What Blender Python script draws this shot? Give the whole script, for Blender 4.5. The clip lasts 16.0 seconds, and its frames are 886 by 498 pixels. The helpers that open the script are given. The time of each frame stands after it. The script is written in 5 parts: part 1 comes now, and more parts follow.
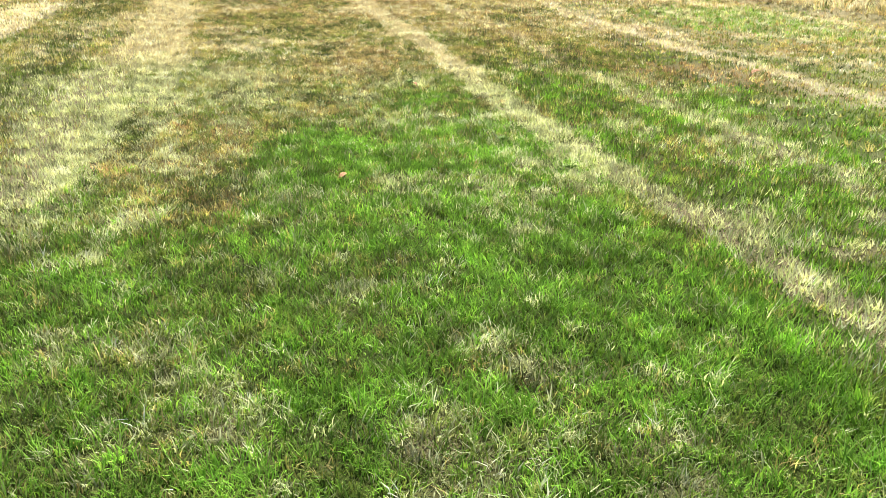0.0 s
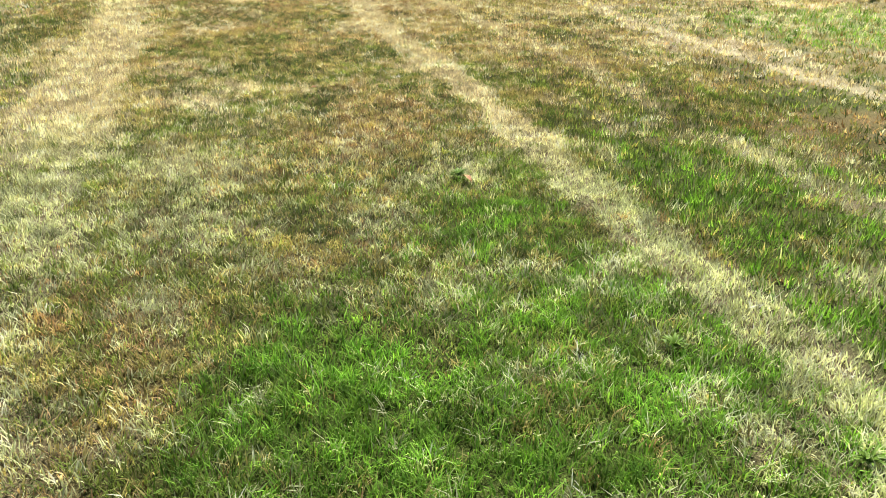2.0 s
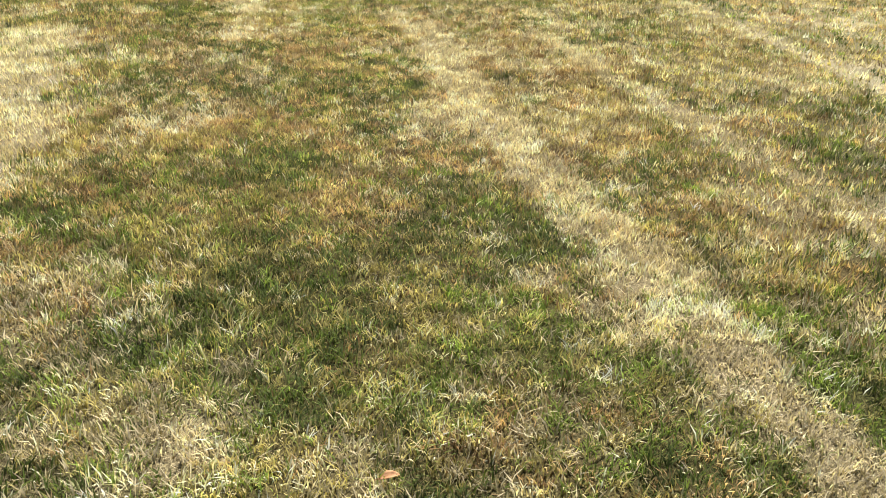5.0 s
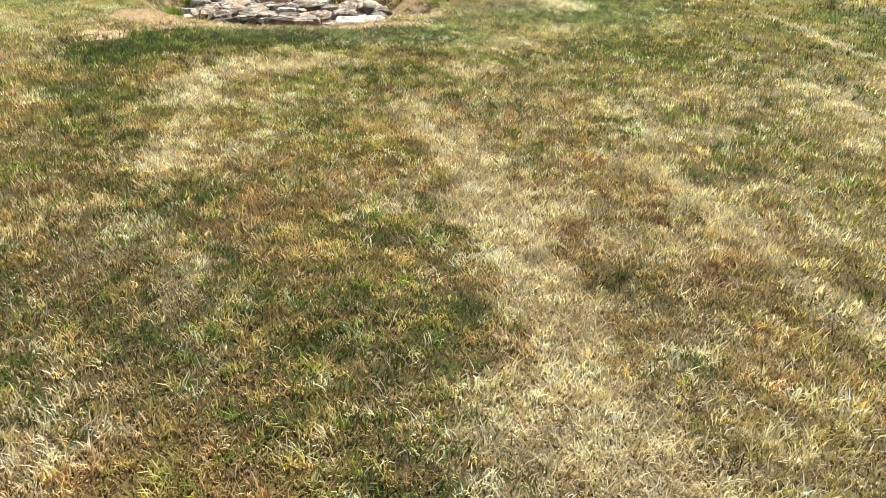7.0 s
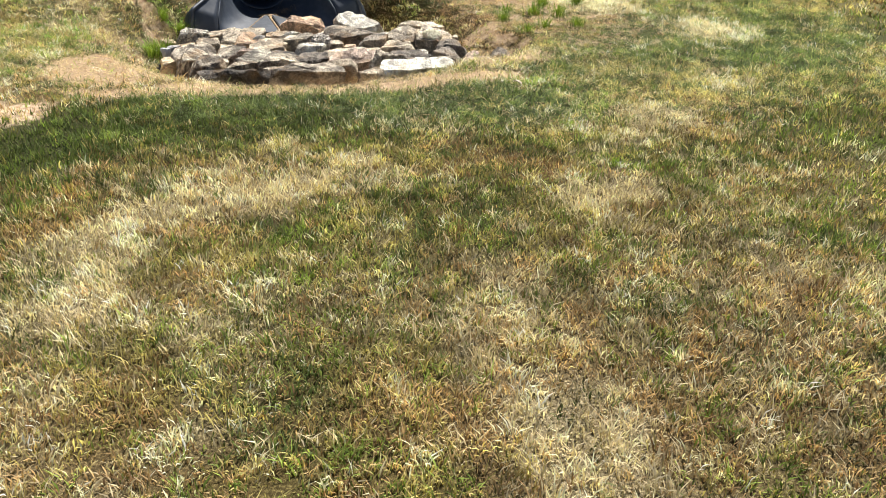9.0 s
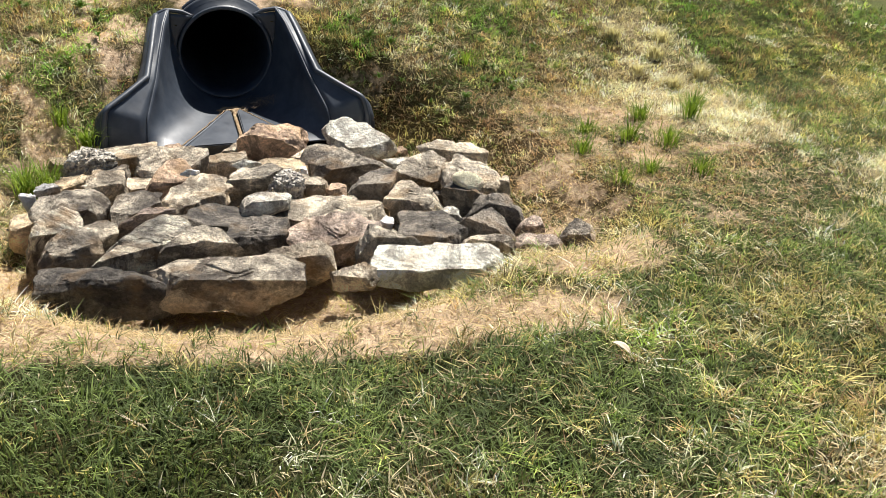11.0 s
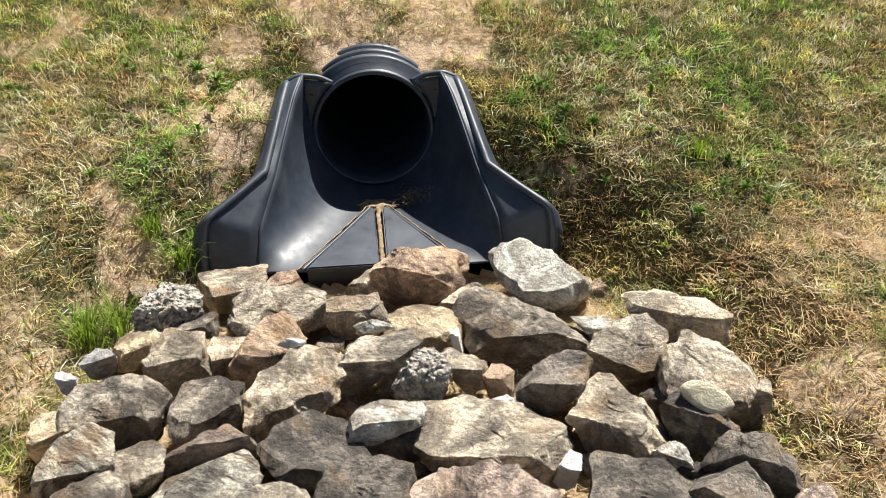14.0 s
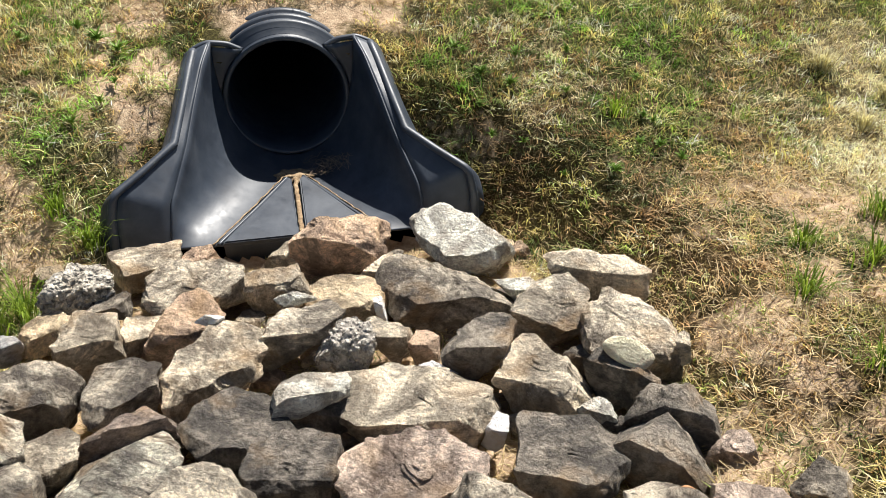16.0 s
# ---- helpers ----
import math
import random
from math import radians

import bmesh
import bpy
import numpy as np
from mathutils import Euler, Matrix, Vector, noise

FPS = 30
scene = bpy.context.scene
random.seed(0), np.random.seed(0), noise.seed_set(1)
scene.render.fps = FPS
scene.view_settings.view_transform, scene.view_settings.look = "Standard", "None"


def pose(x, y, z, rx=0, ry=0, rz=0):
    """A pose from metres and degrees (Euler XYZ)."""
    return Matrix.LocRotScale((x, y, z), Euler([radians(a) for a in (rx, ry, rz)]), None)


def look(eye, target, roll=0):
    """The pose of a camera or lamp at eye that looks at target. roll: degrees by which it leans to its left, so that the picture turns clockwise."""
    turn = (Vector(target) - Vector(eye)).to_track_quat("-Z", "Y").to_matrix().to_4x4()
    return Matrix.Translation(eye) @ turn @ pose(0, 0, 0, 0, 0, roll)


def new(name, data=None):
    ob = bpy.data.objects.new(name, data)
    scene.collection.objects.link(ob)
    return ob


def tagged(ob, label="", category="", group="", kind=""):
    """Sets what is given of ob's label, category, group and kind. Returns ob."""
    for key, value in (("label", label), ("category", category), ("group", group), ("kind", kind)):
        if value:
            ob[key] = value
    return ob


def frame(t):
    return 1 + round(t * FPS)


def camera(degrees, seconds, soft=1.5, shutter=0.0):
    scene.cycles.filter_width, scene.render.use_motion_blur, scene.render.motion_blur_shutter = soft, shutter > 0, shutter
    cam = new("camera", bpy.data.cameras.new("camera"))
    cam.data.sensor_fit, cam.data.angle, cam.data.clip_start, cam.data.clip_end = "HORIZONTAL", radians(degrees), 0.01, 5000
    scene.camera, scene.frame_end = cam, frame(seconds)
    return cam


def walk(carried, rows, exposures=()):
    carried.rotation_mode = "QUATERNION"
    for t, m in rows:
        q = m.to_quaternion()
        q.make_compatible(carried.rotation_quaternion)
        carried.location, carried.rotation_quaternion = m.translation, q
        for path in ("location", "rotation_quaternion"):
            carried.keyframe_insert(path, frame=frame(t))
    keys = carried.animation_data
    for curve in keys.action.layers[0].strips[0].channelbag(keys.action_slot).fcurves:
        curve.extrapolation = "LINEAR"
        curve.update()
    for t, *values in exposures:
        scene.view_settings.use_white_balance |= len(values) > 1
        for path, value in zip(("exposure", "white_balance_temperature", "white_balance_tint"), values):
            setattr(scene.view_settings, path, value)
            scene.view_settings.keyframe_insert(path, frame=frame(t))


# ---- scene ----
cam = camera(56.6, 16.0, soft=0.9)
PATH = [
    (0, (0.016, -0.193, 1.433), (0.013, 1.649, 0.652), 1.6),
    (0.5, (0.004, 0.511, 1.436), (0.047, 2.365, 0.685), 1.2),
    (1, (-0.074, 1.204, 1.414), (-0.055, 3.057, 0.661), 1.3),
    (1.5, (-0.218, 1.916, 1.404), (-0.181, 3.758, 0.625), 0.8),
    (2, (-0.39, 2.619, 1.405), (-0.389, 4.445, 0.59), 0.4),
    (2.5, (-0.603, 3.33, 1.384), (-0.604, 5.14, 0.533), 1.2),
    (3, (-0.784, 4.107, 1.355), (-0.833, 5.911, 0.493), 0.8),
    (3.5, (-0.957, 4.853, 1.327), (-1.014, 6.656, 0.462), 1.3),
    (4, (-1.059, 5.605, 1.334), (-1.095, 7.406, 0.464), 1.1),
    (4.5, (-1.154, 6.382, 1.342), (-1.196, 8.175, 0.457), 1.9),
    (5, (-1.2, 7.072, 1.367), (-1.238, 8.867, 0.487), 1.9),
    (5.2, (-1.208, 7.385, 1.376), (-1.284, 9.2, 0.54), 1.6),
    (7.3, (-1.647, 10.118, 1.45), (-1.641, 11.902, 0.545), 3.6),
    (7.5, (-1.651, 10.409, 1.421), (-1.661, 12.184, 0.499), 3.8),
    (8, (-1.718, 11.099, 1.395), (-1.806, 12.862, 0.454), 3.9),
    (8.5, (-1.774, 11.759, 1.38), (-1.899, 13.511, 0.425), 2.2),
    (9, (-1.829, 12.448, 1.375), (-1.996, 14.201, 0.425), 1.8),
    (9.5, (-1.873, 13.11, 1.324), (-2.002, 14.862, 0.367), 2.6),
    (10, (-1.891, 13.773, 1.313), (-2.053, 15.534, 0.378), 2.2),
    (10.2, (-1.91, 13.996, 1.318), (-2.082, 15.763, 0.399), 2.5),
    (12.3, (-2.412, 16.067, 1.413), (-2.965, 17.713, 0.42), 3.5),
    (12.5, (-2.416, 16.17, 1.404), (-3.029, 17.795, 0.413), 3.1),
    (13, (-2.434, 16.264, 1.413), (-3.146, 17.845, 0.417), 0.8),
    (13.5, (-2.466, 16.252, 1.403), (-3.168, 17.843, 0.415), -0.1),
    (14, (-2.478, 16.253, 1.398), (-3.148, 17.856, 0.408), 0.5),
    (14.5, (-2.48, 16.26, 1.39), (-3.127, 17.865, 0.386), 0.7),
    (15, (-2.463, 16.272, 1.385), (-3.064, 17.879, 0.357), -0.3),
    (15.5, (-2.461, 16.28, 1.38), (-2.984, 17.9, 0.331), 0.2),
    (16, (-2.47, 16.283, 1.376), (-2.958, 17.911, 0.322), 1.2),
]
walk(cam, [(t, look(eye, target, roll)) for t, eye, target, roll in PATH], [(0, 1.29), (1, 1.16), (2, 1.12), (5, 1.10), (8, 1.04), (9, 1.03), (10, 0.97), (12.5, 0.98), (16, 1.01)])

# ---------------------------------------------------------------- light
SUN_TO = Vector((0.09, 0.485, 0.87)).normalized()
world = bpy.data.worlds.new("sky")
scene.world = world
world.use_nodes = True
wn, wl = world.node_tree.nodes, world.node_tree.links
sky = wn.new("ShaderNodeTexSky")
sky.sky_type, sky.sun_disc = "NISHITA", False
sky.sun_elevation, sky.sun_rotation = math.asin(SUN_TO.z), math.atan2(SUN_TO.x, SUN_TO.y)
wn["Background"].inputs["Strength"].default_value = 0.041
wl.new(sky.outputs[0], wn["Background"].inputs["Color"])
lamp = bpy.data.lights.new("sun", "SUN")
lamp.energy, lamp.angle, lamp.color = 5.0, radians(0.53), (1.0, 0.955, 0.89)
sun = new("sun", lamp)
sun.matrix_world = look(SUN_TO * 30, (0, 0, 0))


# ---------------------------------------------------------------- materials
def material(name, rough=0.8, spec=0.3):
    m = bpy.data.materials.new(name)
    m.use_nodes = True
    nt = m.node_tree
    bs = nt.nodes["Principled BSDF"]
    bs.inputs["Roughness"].default_value = rough
    bs.inputs["Specular IOR Level"].default_value = spec
    return m, nt, bs


def node(nt, kind, **sets):
    n = nt.nodes.new(kind)
    for k, v in sets.items():
        n.inputs[k].default_value = v
    return n


def ramp(nt, fac, stops):
    r = nt.nodes.new("ShaderNodeValToRGB")
    while len(r.color_ramp.elements) < len(stops):
        r.color_ramp.elements.new(0.5)
    for e, (p, c) in zip(r.color_ramp.elements, stops):
        e.position, e.color = p, (*c, 1)
    nt.links.new(fac, r.inputs["Fac"])
    return r.outputs["Color"]


def mix(nt, fac, a, b, how="MIX"):
    n = nt.nodes.new("ShaderNodeMix")
    n.data_type, n.blend_type = "RGBA", how
    for sock, v in ((n.inputs["Factor"], fac), (n.inputs["A"], a), (n.inputs["B"], b)):
        if isinstance(v, (int, float)):
            sock.default_value = v
        elif isinstance(v, tuple):
            sock.default_value = (*v, 1)
        else:
            nt.links.new(v, sock)
    return n.outputs["Result"]


def coords(nt, how="Object"):
    return nt.nodes.new("ShaderNodeTexCoord").outputs[how]


def noise_tex(nt, vec, scale, detail=6.0, rough=0.6, dist=0.0):
    n = node(nt, "ShaderNodeTexNoise", Scale=scale, Detail=detail, Roughness=rough, Distortion=dist)
    nt.links.new(vec, n.inputs["Vector"])
    return n.outputs["Fac"]


def bump(nt, bs, height, strength, distance):
    b = node(nt, "ShaderNodeBump", Strength=strength, Distance=distance)
    nt.links.new(height, b.inputs["Height"])
    nt.links.new(b.outputs["Normal"], bs.inputs["Normal"])


def blade_material(name, sheen):
    """Thin leaves: the tint is carried by each blade, light also comes through them."""
    m, nt, bs = material(name, 0.58, sheen)
    at = nt.nodes.new("ShaderNodeAttribute")
    at.attribute_name = "tint"
    isl = nt.nodes.new("ShaderNodeNewGeometry").outputs["Random Per Island"]
    vary = ramp(nt, isl, [(0, (0.72, 0.72, 0.72)), (1, (1.25, 1.25, 1.2))])
    col = mix(nt, 1.0, at.outputs["Color"], vary, "MULTIPLY")
    nt.links.new(col, bs.inputs["Base Color"])
    tr = nt.nodes.new("ShaderNodeBsdfTranslucent")
    nt.links.new(mix(nt, 1.0, col, (1.13, 1.12, 0.76), "MULTIPLY"), tr.inputs["Color"])
    ms = node(nt, "ShaderNodeMixShader", Fac=0.42)
    nt.links.new(bs.outputs[0], ms.inputs[1])
    nt.links.new(tr.outputs[0], ms.inputs[2])
    nt.links.new(ms.outputs[0], nt.nodes["Material Output"].inputs["Surface"])
    return m


def soil_material():
    m, nt, bs = material("soil_and_thatch", 0.95, 0.1)
    p = coords(nt)
    bare = ramp(nt, noise_tex(nt, p, 28, 9, 0.72), [(0.28, (0.17, 0.105, 0.065)), (0.47, (0.42, 0.30, 0.195)), (0.68, (0.62, 0.485, 0.335))])
    at = nt.nodes.new("ShaderNodeAttribute")
    at.attribute_name = "bare"
    edge = nt.nodes.new("ShaderNodeMath")
    edge.operation = "ADD"
    sm = node(nt, "ShaderNodeMapRange")
    sm.inputs["From Min"].default_value, sm.inputs["From Max"].default_value = 0.75, 1.15
    nt.links.new(at.outputs["Fac"], edge.inputs[0])
    nt.links.new(noise_tex(nt, p, 14, 6, 0.65), edge.inputs[1])
    nt.links.new(edge.outputs[0], sm.inputs["Value"])
    grown = nt.nodes.new("ShaderNodeAttribute")
    grown.attribute_name = "tint"
    fibre = ramp(nt, noise_tex(nt, p, 110, 8, 0.78), [(0.34, (0.05, 0.042, 0.03)), (0.5, (0.17, 0.155, 0.125)), (0.66, (0.6, 0.57, 0.49))])
    mottle = ramp(nt, noise_tex(nt, p, 5.0, 12, 0.85), [(0.3, (0.28, 0.30, 0.26)), (0.5, (0.54, 0.55, 0.5)), (0.7, (0.95, 0.93, 0.88))])
    aw = nt.nodes.new("ShaderNodeAttribute")
    aw.attribute_name = "turf"
    thatch = mix(nt, 1.0, grown.outputs["Color"], mix(nt, aw.outputs["Fac"], fibre, mottle), "MULTIPLY")
    nt.links.new(mix(nt, sm.outputs["Result"], thatch, bare), bs.inputs["Base Color"])
    bump(nt, bs, noise_tex(nt, p, 70, 8, 0.7), 0.9, 0.012)
    return m


def plastic_material():
    m, nt, bs = material("black_hdpe", 0.38, 0.5)
    p = coords(nt)
    dust = ramp(nt, noise_tex(nt, p, 7, 8, 0.65, 0.4), [(0.3, (0.016, 0.022, 0.033)), (0.52, (0.034, 0.043, 0.058)), (0.8, (0.064, 0.074, 0.090))])
    nt.links.new(dust, bs.inputs["Base Color"])
    r = ramp(nt, noise_tex(nt, p, 18, 6, 0.7), [(0.3, (0.38, 0.38, 0.38)), (0.75, (0.62, 0.62, 0.62))])
    nt.links.new(r, bs.inputs["Roughness"])
    bump(nt, bs, noise_tex(nt, p, 120, 4, 0.6), 0.12, 0.002)
    return m


def silt_material():
    m, nt, bs = material("dried_silt", 0.95, 0.1)
    p = coords(nt)
    nt.links.new(ramp(nt, noise_tex(nt, p, 45, 8, 0.7), [(0.3, (0.09, 0.06, 0.038)), (0.5, (0.27, 0.19, 0.115)), (0.72, (0.46, 0.37, 0.24))]), bs.inputs["Base Color"])
    bump(nt, bs, noise_tex(nt, p, 120, 6, 0.7), 0.8, 0.006)
    return m


TONES = {
    "tan": ((0.545, 0.48, 0.375), (0.17, 0.14, 0.105), 0.5),
    "grey": ((0.501, 0.446, 0.355), (0.124, 0.105, 0.085), 0.53),
    "dark": ((0.215, 0.19, 0.158), (0.055, 0.049, 0.043), 0.50),
    "brown": ((0.44, 0.325, 0.235), (0.15, 0.1, 0.072), 0.49),
    "pale": ((0.66, 0.615, 0.525), (0.33, 0.295, 0.245), 0.44),
    "pink": ((0.52, 0.42, 0.345), (0.18, 0.138, 0.112), 0.5),
    "sand": ((0.53, 0.435, 0.3), (0.23, 0.175, 0.115), 0.49),
    "plum": ((0.27, 0.215, 0.18), (0.06, 0.049, 0.044), 0.5),
    "streak": ((0.630, 0.567, 0.457), (0.113, 0.100, 0.085), 0.52),
    "blue": ((0.371, 0.369, 0.364), (0.154, 0.155, 0.160), 0.52),
    "conc": ((0.57, 0.53, 0.45), (0.11, 0.10, 0.085), 0.5),
    "coal": ((0.35, 0.325, 0.29), (0.030, 0.028, 0.026), 0.42),
    "egg": ((0.639, 0.550, 0.404), (0.474, 0.400, 0.291), 0.44),
    "chalk": ((0.742, 0.700, 0.620), (0.433, 0.400, 0.348), 0.42),
}


def rock_material(tone):
    light, dark, level = TONES[tone]
    m, nt, bs = material("stone_" + tone, 0.88, 0.25)
    p = coords(nt)
    rnd = nt.nodes.new("ShaderNodeObjectInfo").outputs["Random"]
    shift = nt.nodes.new("ShaderNodeVectorMath")
    shift.operation = "ADD"
    cx = nt.nodes.new("ShaderNodeCombineXYZ")
    mul = nt.nodes.new("ShaderNodeMath")
    mul.operation = "MULTIPLY"
    mul.inputs[1].default_value = 37.0
    nt.links.new(rnd, mul.inputs[0])
    nt.links.new(mul.outputs[0], cx.inputs["X"])
    nt.links.new(mul.outputs[0], cx.inputs["Z"])
    nt.links.new(p, shift.inputs[0])
    nt.links.new(cx.outputs[0], shift.inputs[1])
    q = shift.outputs[0]
    if tone == "streak":
        st = nt.nodes.new("ShaderNodeMapping")
        st.inputs["Scale"].default_value, st.inputs["Rotation"].default_value = (1, 5, 1.5), (0.4, 0.3, 0.5)
        nt.links.new(q, st.inputs["Vector"])
        q2 = st.outputs[0]
    else:
        q2 = q
    coarse = noise_tex(nt, q2, 6.5 if tone not in ("conc", "coal") else 34, 9, 0.68, 0.5)
    mid = tuple((a * 0.78 + b * 0.36) for a, b in zip(light, dark))
    body = ramp(nt, coarse, [(level - 0.12, dark), (level - 0.03, mid), (level + 0.05, tuple(min(0.82, 1.38 * c) for c in light))])
    if tone not in ("egg", "chalk", "conc", "coal"):
        old = nt.nodes.new("ShaderNodeVectorMath")
        old.operation = "ADD"
        old.inputs[1].default_value = (3.7, 9.1, 5.3)
        nt.links.new(q, old.inputs[0])
        film = ramp(nt, noise_tex(nt, old.outputs[0], 6, 12, 0.72, 0.9), [(0.46, (0, 0, 0)), (0.53, (0.62, 0.62, 0.62)), (0.68, (0.9, 0.9, 0.9))])
        body = mix(nt, film, body, tuple(0.55 * c + 0.025 for c in dark))
    grain = ramp(nt, noise_tex(nt, q, 85, 8, 0.82), [(0.34, (0.30, 0.30, 0.30)), (0.5, (1, 1, 1)), (0.68, (1.55, 1.52, 1.45))])
    body = mix(nt, 0.15 if tone in ("egg", "chalk") else 0.72, body, grain, "MULTIPLY")
    ochre = ramp(nt, noise_tex(nt, q, 6, 4, 0.6), [(0.52, (0, 0, 0)), (0.70, (0.55, 0.55, 0.55))])
    body = mix(nt, ochre, body, (0.38, 0.25, 0.13))
    spots = ramp(nt, noise_tex(nt, q, 42, 3, 0.6), [(0.68, (0, 0, 0)), (0.75, (0.45, 0.45, 0.45))])
    body = mix(nt, spots, body, tuple(min(0.7, c * 1.5 + 0.05) for c in light))
    vary = ramp(nt, rnd, [(0, (1.08, 1.06, 1.05)), (1, (1.62, 1.58, 1.52))])
    nt.links.new(mix(nt, 1.0, body, vary, "MULTIPLY"), bs.inputs["Base Color"])
    h = nt.nodes.new("ShaderNodeMath")
    h.operation = "ADD"
    v = node(nt, "ShaderNodeTexVoronoi", Scale=16.0 if tone not in ("conc", "coal") else 60.0)
    v.feature = "DISTANCE_TO_EDGE" if tone not in ("conc", "coal") else "F1"
    nt.links.new(q, v.inputs["Vector"])
    cr = node(nt, "ShaderNodeMapRange")
    cr.inputs["From Max"].default_value, cr.inputs["To Max"].default_value = (0.03, 0.03) if tone not in ("conc", "coal") else (0.6, -0.9)
    nt.links.new(v.outputs["Distance"], cr.inputs["Value"])
    nt.links.new(noise_tex(nt, q, 38, 10, 0.72), h.inputs[0])
    nt.links.new(cr.outputs["Result"], h.inputs[1])
    bump(nt, bs, h.outputs[0], 1.0, 0.045)
    return m


GRASS = blade_material("grass_blade", 0.2)
STRAW = blade_material("dry_straw", 0.25)
SOIL, PLASTIC, SILT = soil_material(), plastic_material(), silt_material()
STONE = {tone: rock_material(tone) for tone in TONES}


# ---------------------------------------------------------------- plan of the lawn
AX_O, AX_YAW = Vector((-3.74, 18.67, 0.0)), radians(29.15)
CU, SU = math.cos(AX_YAW), math.sin(AX_YAW)


def drain_uv(x, y):
    """Across and along the drain: u to the right, v into the bank."""
    dx, dy = x - AX_O.x, y - AX_O.y
    return dx * CU + dy * SU, -dx * SU + dy * CU


def step01(a, b, x):
    t = np.clip((x - a) / (b - a), 0, 1)
    return t * t * (3 - 2 * t)


_lat = [np.random.default_rng(100 + k).random((257, 257)) for k in range(8)]


def grain2(x, y, size, k=0):
    """Smooth value noise in 0..1 with features of that size in metres."""
    gx, gy = np.asarray(x) / size + 41.3 * k, np.asarray(y) / size + 17.7 * k
    ix, iy = np.floor(gx).astype(int), np.floor(gy).astype(int)
    fx, fy = gx - ix, gy - iy
    fx, fy = fx * fx * (3 - 2 * fx), fy * fy * (3 - 2 * fy)
    t = _lat[k % 8]
    a, b, c, d = t[ix % 257, iy % 257], t[(ix + 1) % 257, iy % 257], t[ix % 257, (iy + 1) % 257], t[(ix + 1) % 257, (iy + 1) % 257]
    return (a * (1 - fx) + b * fx) * (1 - fy) + (c * (1 - fx) + d * fx) * fy


def fbm(x, y, size, k=0):
    return 0.5 * grain2(x, y, size, k) + 0.3 * grain2(x, y, size * 0.47, k + 1) + 0.2 * grain2(x, y, size * 0.21, k + 2)


def basin(u, v):
    main = step01(0.0, 0.5, 1 - (u / 1.36) ** 2 - ((v + 0.78) / 1.36) ** 2)
    spur = 0.5 * step01(-0.1, 0.95, 1 - ((u - 0.98) / 0.45) ** 2 - ((v + 1.46) / 0.40) ** 2)
    return np.maximum(main, spur)


def ground_z(x, y):
    x, y = np.asarray(x, float), np.asarray(y, float)
    u, v = drain_uv(x, y)
    rise = np.clip(v + 0.3, 0, None)
    rise = np.where(rise < 0.3, rise * rise / 0.6, rise - 0.15) * 0.36
    bank = np.minimum(rise, 1.3 + 0.04 * rise)
    z = bank - 0.25 * basin(u, v) * step01(0.75, 0.2, v)
    z = z + 0.10 * np.exp(-((u / 0.45) ** 2) - ((v - 1.05) / 0.28) ** 2)
    z = z + 0.03 * (fbm(x, y, 1.3, 3) - 0.5) + 0.014 * (grain2(x, y, 0.16, 5) - 0.5)
    z = z - 0.10 * np.exp(-((u / 0.5) ** 4) - ((v + 0.04) / 0.17) ** 2)
    far = step01(0.0, 0.35, (x - 4.75) * 0.92 + (y - 14.0) * 0.40)
    return z + 0.10 * far


def along(x, y, pts):
    """Distance to a line of straight runs."""
    best = np.full(np.shape(x), 1e9)
    for (ax, ay), (bx, by) in zip(pts, pts[1:]):
        ex, ey = bx - ax, by - ay
        t = np.clip(((x - ax) * ex + (y - ay) * ey) / (ex * ex + ey * ey), 0, 1)
        best = np.minimum(best, np.hypot(x - ax - t * ex, y - ay - t * ey))
    return best


def blob(x, y, cx, cy, rx, ry, turn=0, wob=0.45):
    """1 inside an uneven oval, fading out at its edge."""
    c, s = math.cos(radians(turn)), math.sin(radians(turn))
    dx, dy = x - cx, y - cy
    r = np.hypot((dx * c + dy * s) / rx, (-dx * s + dy * c) / ry) + wob * (fbm(x, y, 0.55, 2) - 0.5) * 2
    return step01(1.2, 0.7, r)


TRACK_A = ((1.9, 1.8), (1.52, 3.06), (0.90, 4.57), (0.48, 6.0), (0.1, 7.3), (-0.22, 8.75), (-0.74, 10.4), (-1.22, 12.1), (-1.42, 13.2), (-1.62, 14.1))
TRACK_B = ((2.35, 4.38), (1.77, 5.96), (1.2, 7.7), (0.66, 9.86), (0.15, 11.5), (-0.18, 12.4), (-0.63, 14.0))
TRACK_C = ((4.2, 5.0), (3.56, 6.67), (3.06, 8.0), (2.55, 9.2), (2.25, 10.1), (1.75, 11.7), (1.4, 13.5), (0.95, 15.6), (0.64, 17.0), (0.45, 18.4))
TRACK_D = ((-2.0, 3.2), (-2.1, 3.8), (-2.4, 4.9), (-2.8, 7.0), (-3.15, 8.8), (-3.55, 10.6), (-4.0, 12.0), (-4.4, 13.3))
TRACK_E = ((-1.6, 4.2), (-2.35, 6.6), (-2.8, 8.31), (-3.9, 12.2))
TRACK_F = ((-4.9, 8.0), (-5.4, 11.0))
GREEN_STRIP = ((-3.1, 5.4), (-3.6, 7.24), (-4.0, 8.9), (-4.75, 11.7))
TRACK_G = ((2.0, 16.6), (1.7, 18.6))
DRY_ARC = ((-2.95, 13.4), (-3.15, 14.6), (-3.3, 15.0), (-2.9, 15.27), (-2.35, 15.55))
LUSH_EDGE = ((-4.1, 15.5), (-3.6, 16.15), (-3.1, 16.25), (-2.5, 16.4), (-1.9, 16.7))


